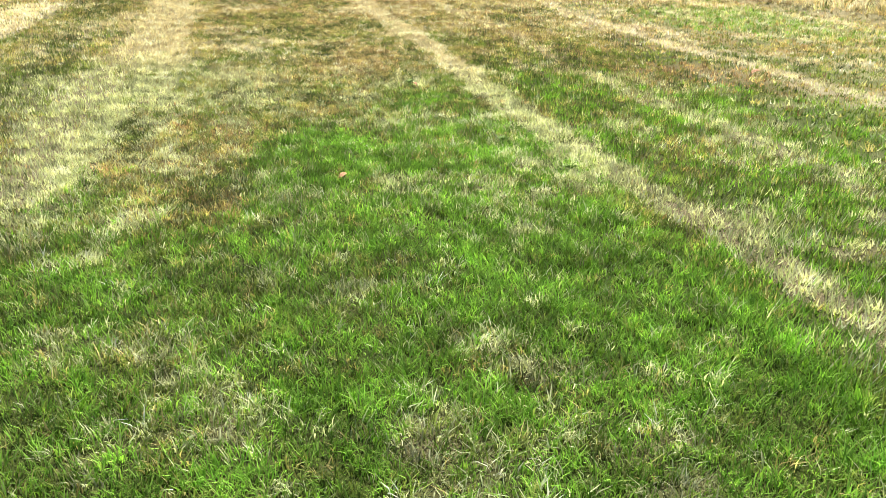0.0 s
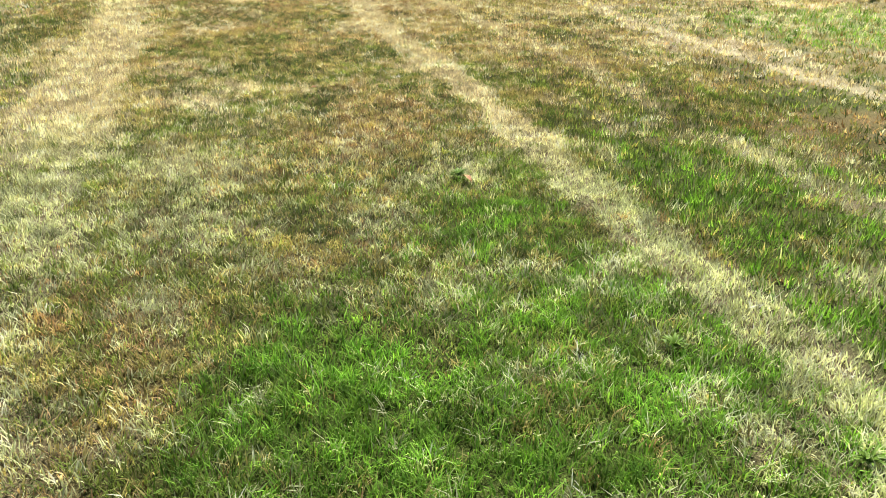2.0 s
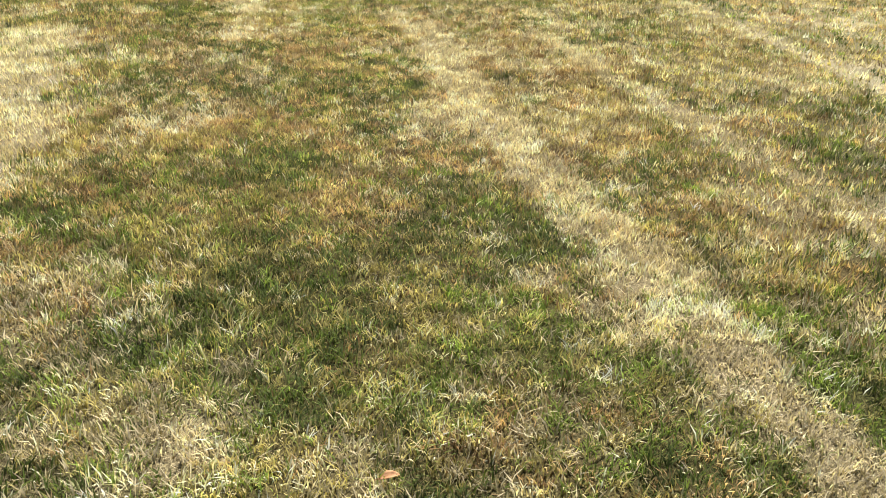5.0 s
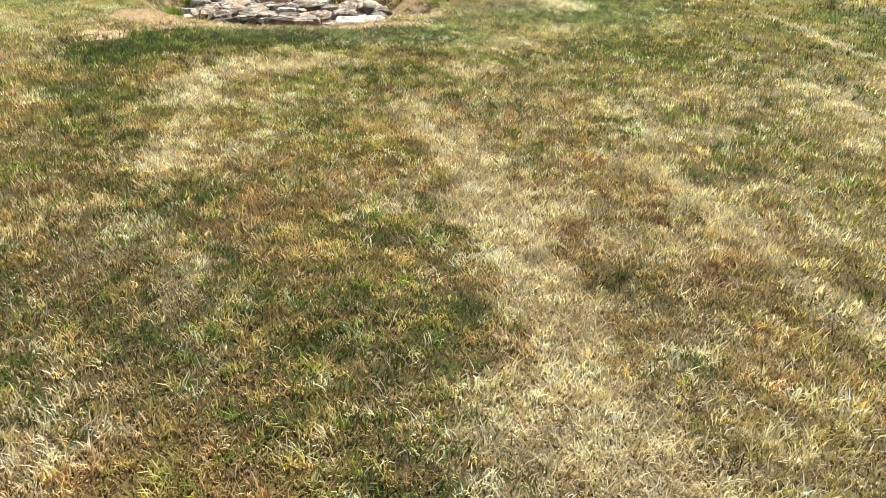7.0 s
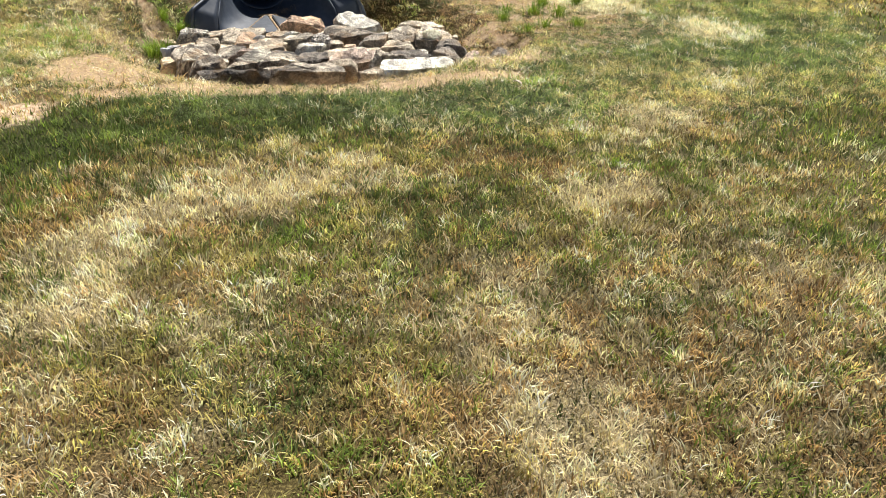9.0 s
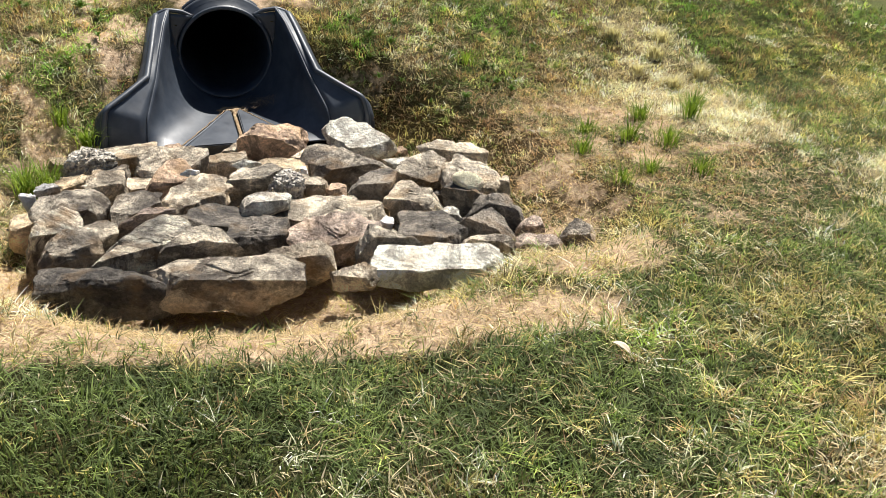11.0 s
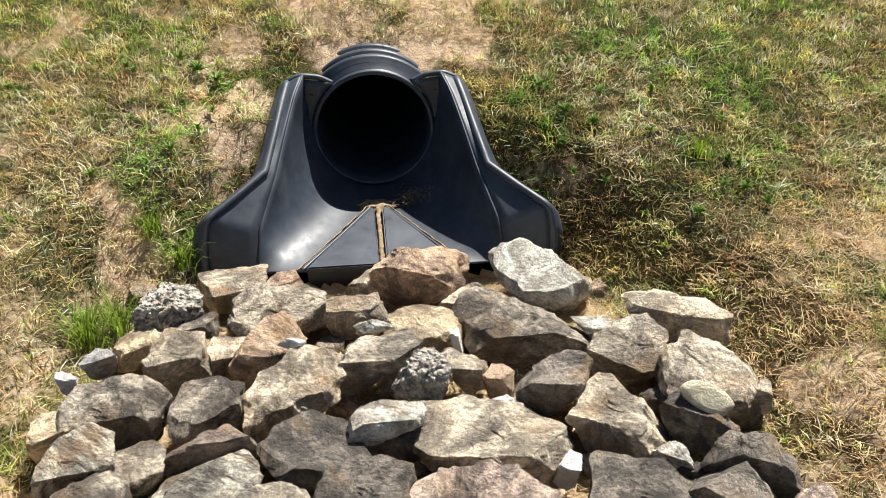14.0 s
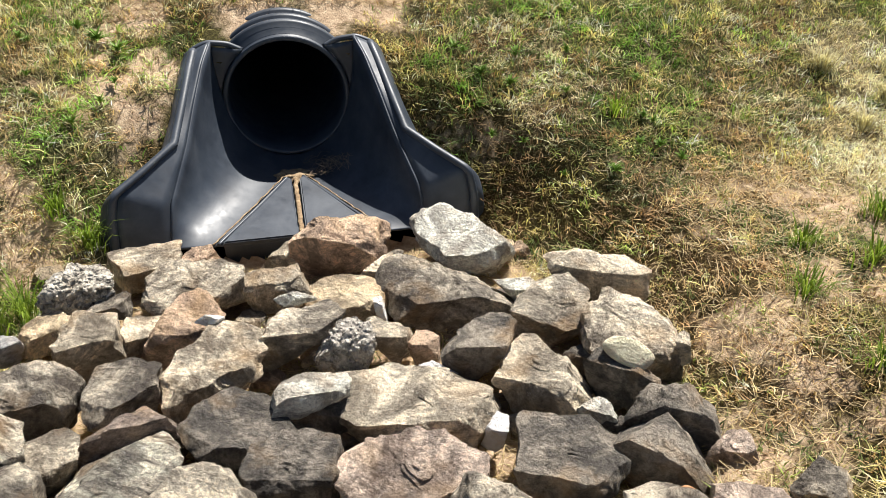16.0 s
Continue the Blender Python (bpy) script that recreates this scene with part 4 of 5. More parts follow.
rock('riprap_rock', 'grey angular riprap rock with mottled weathered faces', 'grey', (-2.487, 18.307, -0.120), 0, 37, ((-159, 0.129), (-117, 0.096), (-105, 0.082), (-104, 0.083), (-9, 0.155), (0, 0.145), (39, 0.105), (62, 0.098), (94, 0.123), (140, 0.160), (173, 0.146)), 14)
rock('cobble', 'smooth pale oval cobble resting on a dark rock', 'egg', (-2.485, 18.112, -0.030), 0, 38, ((-129, 0.034), (-99, 0.027), (-34, 0.053), (54, 0.038), (84, 0.030), (130, 0.048)), 15)
rock('riprap_rock', 'dark grey angular riprap rock with lichen-stained faces', 'dark', (-2.466, 18.081, -0.120), -1, 40, ((-153, 0.095), (-151, 0.093), (-104, 0.088), (-85, 0.045), (-51, 0.088), (-45, 0.034), (60, 0.061), (65, 0.056), (80, 0.066), (121, 0.116)), 16)
rock('riprap_rock', 'dark grey angular riprap rock with lichen-stained faces', 'dark', (-2.341, 17.964, -0.100), -2, 39, ((-140, 0.077), (-110, 0.058), (-99, 0.069), (-19, 0.112), (24, 0.087), (61, 0.079), (103, 0.080), (144, 0.094)), 17)
rock('riprap_rock', 'dark grey angular riprap rock with a sharp ridge', 'dark', (-2.348, 17.843, -0.100), -2, 41, ((-153, 0.112), (-124, 0.090), (-93, 0.071), (-72, 0.096), (41, 0.053), (56, 0.055), (128, 0.069)), 18)
rock('riprap_rock', 'pinkish-tan flat riprap rock with a rough top', 'pink', (-2.187, 17.909, -0.120), -7, 40, ((-151, 0.066), (-90, 0.056), (-51, 0.054), (29, 0.042), (99, 0.052), (158, 0.045)), 19)
rock('riprap_rock', 'dark brown-black stained riprap rock with rounded top', 'dark', (-2.581, 17.744, -0.100), 6, 42, ((-169, 0.111), (-135, 0.102), (-90, 0.122), (-39, 0.118), (-7, 0.124), (42, 0.110), (66, 0.109), (92, 0.122), (135, 0.143)), 20)
rock('riprap_rock', 'pale cream broken limestone rock in the riprap', 'pale', (-2.535, 17.955, -0.120), 2, 42, ((-117, 0.026), (-59, 0.041), (30, 0.034), (68, 0.033), (133, 0.031)), 21)
rock('riprap_rock', 'dark grey angular riprap rock with lichen-stained faces', 'dark', (-2.477, 17.952, -0.150), 0, 42, ((-103, 0.015), (-11, 0.033), (79, 0.022), (129, 0.017)), 22)
rock('riprap_rock', 'tall tan wedge-shaped rock with a sharp ridge', 'tan', (-2.706, 18.053, -0.100), 7, 40, ((-166, 0.119), (-150, 0.121), (-96, 0.114), (-82, 0.106), (-53, 0.117), (42, 0.057), (52, 0.055), (108, 0.123), (153, 0.116)), 23)
rock('riprap_rock', 'dark lichen-speckled oval rock leaning on its end', 'dark', (-2.900, 18.101, -0.100), 13, 38, ((-158, 0.099), (-116, 0.097), (-54, 0.065), (-41, 0.060), (-17, 0.074), (29, 0.113), (94, 0.092), (125, 0.061), (148, 0.066)), 24)
rock('riprap_rock', 'broad tan-grey boulder with an ochre-stained side', 'tan', (-2.996, 17.852, -0.120), 18, 42, ((-175, 0.194), (-140, 0.169), (-104, 0.115), (-95, 0.089), (-88, 0.091), (-27, 0.187), (41, 0.132), (63, 0.091), (86, 0.096), (105, 0.124), (162, 0.193)), 25)
rock('riprap_rock', 'pinkish-tan flat riprap rock with a rough top', 'pink', (-2.933, 17.579, -0.090), 19, 43, ((-166, 0.167), (-119, 0.100), (-96, 0.076), (-37, 0.151), (-7, 0.168), (52, 0.129), (84, 0.090), (107, 0.085), (125, 0.104)), 26)
rock('riprap_rock', 'dark grey angular riprap rock with lichen-stained faces', 'dark', (-3.190, 17.479, -0.090), 29, 43, ((-167, 0.102), (-131, 0.092), (-93, 0.085), (-13, 0.106), (3, 0.107), (88, 0.090), (101, 0.091), (153, 0.101)), 27)
rock('riprap_rock', 'dark grey angular riprap rock with lichen-stained faces', 'dark', (-3.383, 17.585, -0.090), 34, 43, ((-154, 0.112), (-138, 0.114), (-66, 0.072), (-61, 0.070), (21, 0.103), (28, 0.105), (90, 0.111), (117, 0.111), (143, 0.109)), 28)
rock('riprap_rock', 'pale cream broken limestone rock in the riprap', 'pale', (-3.245, 17.721, -0.060), 28, 41, ((-108, 0.062), (-75, 0.034), (-65, 0.036), (7, 0.095), (84, 0.051), (90, 0.048), (135, 0.070), (164, 0.082)), 29)
rock('riprap_rock', 'dark grey angular riprap rock with lichen-stained faces', 'dark', (-3.250, 17.737, -0.160), 28, 43, ((-149, 0.073), (-90, 0.046), (-68, 0.050), (-3, 0.078), (97, 0.036), (135, 0.051)), 30)
rock('asphalt_lump', 'blackened lump of rough asphalt rubble among the rocks', 'coal', (-3.252, 17.966, -0.090), 24, 38, ((-151, 0.082), (-114, 0.079), (-81, 0.068), (-30, 0.070), (16, 0.073), (70, 0.070), (133, 0.051), (148, 0.050)), 31)
rock('riprap_rock', 'grey angular riprap rock with mottled weathered faces', 'grey', (-3.400, 17.979, -0.110), 28, 38, ((-172, 0.131), (-72, 0.058), (-63, 0.030), (-53, 0.027), (-27, 0.083), (60, 0.121), (96, 0.094), (121, 0.088), (163, 0.109)), 32)
rock('riprap_rock', 'sandy yellow riprap stone among the larger rocks', 'sand', (-3.376, 18.249, -0.140), 24, 35, ((-172, 0.116), (-129, 0.076), (-103, 0.056), (-60, 0.084), (-8, 0.116), (74, 0.068), (85, 0.063), (123, 0.096)), 33)
rock('riprap_rock', 'thin pale flake of stone lying on darker rock', 'pale', (-3.482, 18.100, -0.070), 29, 35, ((-118, 0.024), (-79, 0.016), (70, 0.019), (100, 0.018)), 34)
rock('riprap_rock', 'tan-grey weathered sandstone riprap rock with pale top face', 'tan', (-3.203, 18.081, -0.130), 22, 38, ((-167, 0.020), (-137, 0.016), (-94, 0.074), (-36, 0.099), (5, 0.093), (72, 0.046), (74, 0.048)), 35)
rock('riprap_rock', 'reddish-brown rounded sandstone rock in the riprap', 'brown', (-3.073, 18.104, -0.150), 18, 39, ((-156, 0.033), (-73, 0.046), (0, 0.043), (59, 0.043), (134, 0.041)), 36)
rock('riprap_rock', 'tan-grey weathered sandstone riprap rock with pale top face', 'tan', (-3.576, 17.791, -0.090), 36, 38, ((-172, 0.150), (-101, 0.137), (-68, 0.086), (-62, 0.081), (-40, 0.094), (-18, 0.116), (12, 0.153), (92, 0.119), (120, 0.079), (135, 0.078), (150, 0.096)), 37)
rock('riprap_rock', 'reddish-brown rounded sandstone rock in the riprap', 'brown', (-3.759, 17.915, -0.120), 38, 36, ((-146, 0.131), (-106, 0.110), (-49, 0.053), (-48, 0.053), (27, 0.120), (72, 0.111), (117, 0.075), (138, 0.061), (150, 0.071)), 38)
rock('riprap_rock', 'tan-grey weathered sandstone riprap rock with pale top face', 'tan', (-3.874, 17.886, -0.150), 41, 36, ((-177, 0.062), (-67, 0.037), (-37, 0.025), (-14, 0.045), (92, 0.063), (149, 0.061)), 39)
rock('riprap_rock', 'tan-grey weathered sandstone riprap rock with pale top face', 'tan', (-3.963, 17.748, -0.110), 45, 36, ((-166, 0.077), (-143, 0.076), (-72, 0.076), (-61, 0.074), (5, 0.093), (61, 0.096), (115, 0.081), (148, 0.083)), 40)
rock('riprap_rock', 'sandy yellow riprap stone among the larger rocks', 'sand', (-4.159, 17.787, -0.130), 48, 34, ((-113, 0.060), (-59, 0.044), (-40, 0.045), (33, 0.073), (112, 0.037), (144, 0.041)), 41)
rock('riprap_rock', 'small blue-grey crushed stone at the riprap edge', 'blue', (-4.158, 17.658, -0.100), 50, 34, ((-165, 0.045), (-90, 0.043), (-18, 0.052), (28, 0.034), (101, 0.040), (143, 0.042)), 42)
rock('riprap_rock', 'grey angular riprap rock with mottled weathered faces', 'grey', (-3.964, 17.503, -0.090), 50, 38, ((-173, 0.128), (-117, 0.095), (-90, 0.087), (-54, 0.101), (-22, 0.127), (32, 0.106), (41, 0.098), (77, 0.084), (94, 0.087), (132, 0.126)), 43)
rock('riprap_rock', 'grey angular riprap rock with mottled weathered faces', 'grey', (-3.744, 17.607, -0.100), 43, 39, ((-167, 0.095), (-91, 0.072), (-18, 0.086), (-13, 0.085), (51, 0.094), (93, 0.071), (124, 0.077), (153, 0.085)), 44)
rock('riprap_rock', 'dark purplish-grey riprap rock with a flat top', 'plum', (-3.593, 17.460, -0.090), 43, 42, ((-152, 0.115), (-95, 0.050), (-94, 0.051), (-27, 0.129), (16, 0.085), (45, 0.068), (90, 0.061), (111, 0.072), (146, 0.105)), 45)
rock('riprap_rock', 'whitish rock streaked with dark grey bands', 'streak', (-3.877, 17.265, -0.070), 54, 40, ((-127, 0.114), (-79, 0.071), (-42, 0.069), (-14, 0.088), (50, 0.106), (96, 0.079), (126, 0.064), (148, 0.065), (159, 0.074)), 46)
rock('riprap_rock', 'tan-grey weathered sandstone riprap rock with pale top face', 'tan', (-3.736, 17.341, -0.090), 49, 42, ((-174, 0.062), (-146, 0.069), (-54, 0.044), (-21, 0.050), (34, 0.074), (92, 0.075), (138, 0.073)), 47)
rock('riprap_rock', 'grey angular riprap rock with mottled weathered faces', 'grey', (-3.732, 17.128, -0.060), 51, 41, ((-90, 0.100), (-62, 0.093), (-4, 0.102), (36, 0.111), (101, 0.085), (139, 0.067), (176, 0.098)), 48)
rock('riprap_rock', 'whitish rock streaked with dark grey bands', 'streak', (-3.530, 17.267, -0.080), 43, 42, ((-171, 0.161), (-90, 0.109), (-58, 0.075), (-43, 0.061), (-40, 0.065), (31, 0.179), (100, 0.083), (117, 0.068), (124, 0.074)), 49)
rock('riprap_rock', 'grey angular riprap rock with mottled weathered faces', 'grey', (-3.346, 17.304, -0.070), 37, 44, ((-104, 0.101), (-83, 0.098), (-9, 0.157), (39, 0.094), (69, 0.094), (135, 0.071), (139, 0.073)), 50)
rock('riprap_rock', 'sandy yellow riprap stone among the larger rocks', 'sand', (-4.069, 17.359, -0.110), 55, 38, ((-144, 0.048), (-68, 0.054), (-6, 0.047), (36, 0.056), (113, 0.049), (157, 0.042)), 51)
rock('stone_chip', 'small white chip of broken quartz between rocks', 'chalk', (-4.151, 17.525, -0.080), 53, 35, ((-169, 0.021), (-117, 0.026), (-16, 0.023), (48, 0.020), (135, 0.032)), 52)
rock('stone_chip', 'small white chip of broken quartz between rocks', 'chalk', (-2.779, 17.820, -0.140), 11, 44, ((-112, 0.044), (-48, 0.032), (-7, 0.028), (79, 0.044), (160, 0.019)), 53)
rock('stone_chip', 'small white chip of broken quartz between rocks', 'chalk', (-3.001, 18.007, -0.140), 17, 40, ((-124, 0.016), (-74, 0.019), (60, 0.013), (109, 0.021)), 54)
rock('stone_chip', 'small white chip of broken quartz between rocks', 'chalk', (-3.657, 17.911, -0.060), 35, 36, ((-109, 0.012), (-57, 0.018), (75, 0.013), (113, 0.017)), 55)
rock('stone_chip', 'small white chip of broken quartz between rocks', 'chalk', (-3.255, 18.222, -0.130), 22, 36, ((-169, 0.012), (-117, 0.023), (9, 0.012), (101, 0.032)), 56)
rock('riprap_rock', 'tan-grey weathered sandstone riprap rock with pale top face', 'tan', (-3.347, 18.467, -0.160), 21, 33, ((-117, 0.077), (-81, 0.049), (-45, 0.038), (-11, 0.060), (98, 0.048), (141, 0.027)), 57)
rock('riprap_rock', 'dark grey angular riprap rock with lichen-stained faces', 'dark', (-2.623, 18.228, -0.170), 4, 38, ((-162, 0.042), (-106, 0.052), (-18, 0.047), (18, 0.039), (131, 0.033)), 58)
rock('riprap_rock', 'tan-grey weathered sandstone riprap rock with pale top face', 'tan', (-2.336, 18.260, -0.080), -4, 36, ((-169, 0.019), (-77, 0.048), (14, 0.014), (17, 0.013), (135, 0.038)), 59)
rock('riprap_rock', 'grey angular riprap rock with mottled weathered faces', 'grey', (-2.682, 17.508, -0.060), 11, 45, ((-167, 0.122), (-88, 0.062), (-18, 0.123), (58, 0.051), (63, 0.046), (84, 0.057), (149, 0.104)), 60)
rock('riprap_rock', 'tan-grey weathered sandstone riprap rock with pale top face', 'tan', (-2.991, 17.336, -0.060), 25, 47, ((-164, 0.120), (-87, 0.044), (3, 0.122), (77, 0.064), (104, 0.033), (107, 0.034)), 61)
rock('riprap_rock', 'pinkish-tan flat riprap rock with a rough top', 'pink', (-2.160, 17.728, -0.080), -9, 42, ((-153, 0.079), (-84, 0.035), (-18, 0.079), (56, 0.061), (101, 0.032), (114, 0.036)), 63)
rock('riprap_rock', 'grey angular riprap rock with mottled weathered faces', 'grey', (-2.008, 17.783, -0.060), -13, 40, ((-146, 0.064), (-67, 0.044), (24, 0.049), (83, 0.059), (157, 0.050)), 64)
rock('riprap_rock', 'grey angular riprap rock with mottled weathered faces', 'grey', (-2.331, 17.648, -0.080), -3, 43, ((-164, 0.089), (-90, 0.044), (-6, 0.091), (63, 0.060), (97, 0.039), (124, 0.056)), 65)
rock('riprap_rock', 'dark blocky slab at the riprap corner', 'dark', (-3.489, 16.966, -0.060), 27, 21, ((-109, 0.105), (-90, 0.085), (-41, 0.166), (61, 0.071), (80, 0.057), (96, 0.076), (180, 0.198)), 66)
rock('riprap_rock', 'long grey slab lying along the grass edge', 'grey', (-3.167, 17.101, -0.060), 21, 21, ((-133, 0.150), (-91, 0.074), (-81, 0.084), (-16, 0.231), (62, 0.143), (92, 0.061), (110, 0.111), (178, 0.205)), 67)
rock('riprap_rock', 'long pale slab lying along the grass edge', 'pale', (-2.487, 17.433, -0.060), 9, 20, ((-95, 0.072), (-82, 0.074), (-8, 0.207), (63, 0.114), (93, 0.062), (177, 0.209)), 68)
rock('riprap_rock', 'tan-grey weathered sandstone riprap rock with pale top face', 'tan', (-2.756, 17.288, -0.080), 14, 21, ((-166, 0.078), (-86, 0.037), (-17, 0.073), (74, 0.043), (109, 0.037)), 70)

FILL = np.random.default_rng(21)
for k in range(46):
    du, dv = FILL.uniform(-0.85, 0.95), FILL.uniform(-1.45, -0.15)
    wx, wy = AX_O.x + du * CU - dv * SU, AX_O.y + du * SU + dv * CU
    size = FILL.uniform(0.018, 0.05)
    rock("small_stone", "small angular stone wedged between the larger rocks", FILL.choice(["tan", "grey", "dark", "sand", "brown"]),
         (wx, wy, float(ground_z(wx, wy)) + size * 0.7), FILL.uniform(0, 60), 35,
         tuple((a + FILL.uniform(-15, 15), size * FILL.uniform(0.7, 1.2)) for a in (-150, -95, -35, 25, 80, 140)), 200 + k)

# ---------------------------------------------------------------- grass
def blades(name, x, y, height, width, gen, mat, label, per=6, joints=1, flop=0.85, spread=0.011, bleach=1.0):
    """Grass in little tufts: every blade its own leaf, bent over to a tip."""
    f = lawn_fields(x, y)
    z = ground_z(x, y)
    u, v = drain_uv(x, y)
    keep = (gen.random(len(x)) > f[4] * 0.97) & ~under_drain(u, v, z)
    keep &= ~((v > -0.1) & (v < 0.6) & (np.abs(u) < np.interp(v, [0, 0.1, 0.25, 0.6], [0.71, 0.62, 0.49, 0.41])))
    keep &= ~((np.abs(u) < 0.31) & (v > 0.5) & (v < 0.86))
    x, y, z, f = x[keep], y[keep], z[keep], tuple(a[keep] for a in f)
    tint, kind = blade_tints(f, gen, x, y)
    tint = bleach * (tint + 0.10 * (bleach - 1) * np.array([[0.2, 0.3, 0.35]]))
    tall = height * (0.55 + 0.75 * gen.random(len(x))) * (0.85 + 0.35 * f[1] + 0.05 * f[2]) * (0.75 + 0.6 * fbm(x, y, 0.3, 1)) * np.where(kind == 3, 0.88, 1.0) * (1 - 0.4 * blob(u[keep], v[keep], 1.75, -1.15, 0.95, 0.85))
    tuft_a = gen.random(len(x)) * 2 * math.pi
    x, y, z, tall, tuft_a = (np.repeat(q, per) for q in (x, y, z, tall, tuft_a))
    tint = np.repeat(tint, per, 0)
    n = len(x)
    tint = tint * (0.85 + 0.3 * gen.random((n, 1)))
    x, y = x + gen.normal(0, spread, n), y + gen.normal(0, spread, n)
    h = tall * (0.55 + 0.7 * gen.random(n))
    a = tuft_a + gen.normal(0, 1.1, n)
    lean = (0.2 + flop * gen.random(n)) * h
    h = h * np.clip(1.12 - 0.35 * lean / np.maximum(h, 1e-4), 0.45, 1)
    lx, ly = np.cos(a) * lean, np.sin(a) * lean
    b = a + math.pi / 2 + gen.normal(0, 0.5, n)
    w = width * 0.5 * (0.6 + 0.8 * gen.random(n))
    root = np.stack([x, y, z - 0.004], -1)
    side = np.stack([np.cos(b) * w, np.sin(b) * w, 0 * w], -1)
    tip = root + np.stack([lx, ly, h], -1)
    if joints == 1:
        co = np.stack([root - side, root + side, tip], 1)
        k = 3
        faces = np.arange(n * 3).reshape(n, 3)
    else:
        mid = root + np.stack([lx * 0.34, ly * 0.34, h * 0.58], -1)
        tip = root + np.stack([lx * 1.25, ly * 1.25, h * 0.97], -1)
        co = np.stack([root, mid + side, tip, mid - side], 1)
        k = 4
        i = np.arange(n)[:, None] * 4
        faces = np.concatenate([i + [[0, 1, 3]], i + [[3, 1, 2]]], 0)
    me = quick_mesh(name, co.reshape(-1, 3), faces)
    tints = np.concatenate([np.repeat(np.clip(tint, 0, 0.85), k, 0), np.ones((n * k, 1))], 1).astype(np.float32)
    me.attributes.new("tint", "FLOAT_COLOR", "POINT").data.foreach_set("color", tints.ravel())
    me.materials.append(mat)
    return tagged(new(name, me), label, "grass", kind="stuff")


def scatter(n, x0, x1, y0, y1, gen):
    return gen.uniform(x0, x1, n), gen.uniform(y0, y1, n)


def bank_share(x, y, gen):
    """True where the rough grass of the bank grows instead of the lawn."""
    edge = 16.3 + 0.9 * step01(-2.0, 0.4, x) + 0.5 * (fbm(x, y, 0.5, 4) - 0.5)
    return (gen.random(len(x)) < step01(-0.35, 0.35, y - edge)) & (x < 0.6)


def build_grass():
    g = np.random.default_rng(3)
    # mown lawn: fine and dense along the path, coarser to the sides
    line = ((0.0, 1.0), (-1.15, 7.2), (-1.8, 12.0), (-2.3, 16.8))
    x, y = scatter(255000, -4.0, 2.2, 1.0, 17.6, g)
    k = (along(x, y, line) < 1.4 + 0.25 * g.random(len(x))) & ~bank_share(x, y, g)
    blades("lawn_grass", x[k], y[k], 0.041, 0.0040, g, GRASS, "short mown lawn, green with dry bleached patches and wheel tracks", per=6, joints=2, flop=0.62, spread=0.015)
    x, y = scatter(215000, -5.6, 4.2, 1.0, 19.0, g)
    away = along(x, y, line)
    k = (away > 1.4) & (away < 3.2) & ~bank_share(x, y, g)
    blades("lawn_grass", x[k], y[k], 0.046, 0.0070, g, GRASS, "short mown lawn beside the path, patchy green and straw", per=5, flop=0.65, spread=0.018)
    x, y = scatter(95000, -7.5, 7.5, 1.6, 20.5, g)
    k = (along(x, y, line) > 3.1) & ~bank_share(x, y, g) & ~((np.abs(x + 0.3) > 4.0) & (y < 3.5))
    blades("lawn_grass", x[k], y[k], 0.050, 0.0115, g, GRASS, "mown lawn with bleached wheel tracks, olive and straw", per=5, spread=0.022)
    # beyond the path
    xs, ys = [], []
    for n, box in ((20000, (-9, 9, 16, 27)), (6000, (-12, -6.5, 4, 16)), (8000, (6.5, 12, 4, 20))):
        x, y = scatter(n, *box, g)
        k = ~((x > -6.3) & (x < 4) & (y < 21.4))
        xs.append(x[k])
        ys.append(y[k])
    blades("far_grass", np.concatenate(xs), np.concatenate(ys), 0.06, 0.013, g, GRASS, "dry mown grass further off, olive and straw coloured", per=4, spread=0.025)
    # unmown dry grass at the edge of the lawn
    x, y = scatter(26000, 2.0, 12.0, 4.0, 24.0, g)
    off = (x - 4.75) * 0.92 + (y - 14.0) * 0.40 + 0.5 * (fbm(x, y, 0.6, 2) - 0.5)
    k = (off > 0.15) & (off < 2.6)
    blades("unmown_grass", x[k], y[k], 0.17, 0.011, g, STRAW, "taller unmown dry grass, greyish straw, along the edge of the lawn", per=6, joints=2, flop=0.8, spread=0.035)
    # rougher grass on the bank and round the stones
    x, y = scatter(104000, -6.3, 0.6, 15.8, 21.4, g)
    k = bank_share(x, y, g)
    blades("bank_grass", x[k], y[k], 0.045, 0.0037, g, GRASS, "rough half-dry grass on the bank, green and straw mixed", per=6, joints=2, flop=1.5, spread=0.014, bleach=1.2)


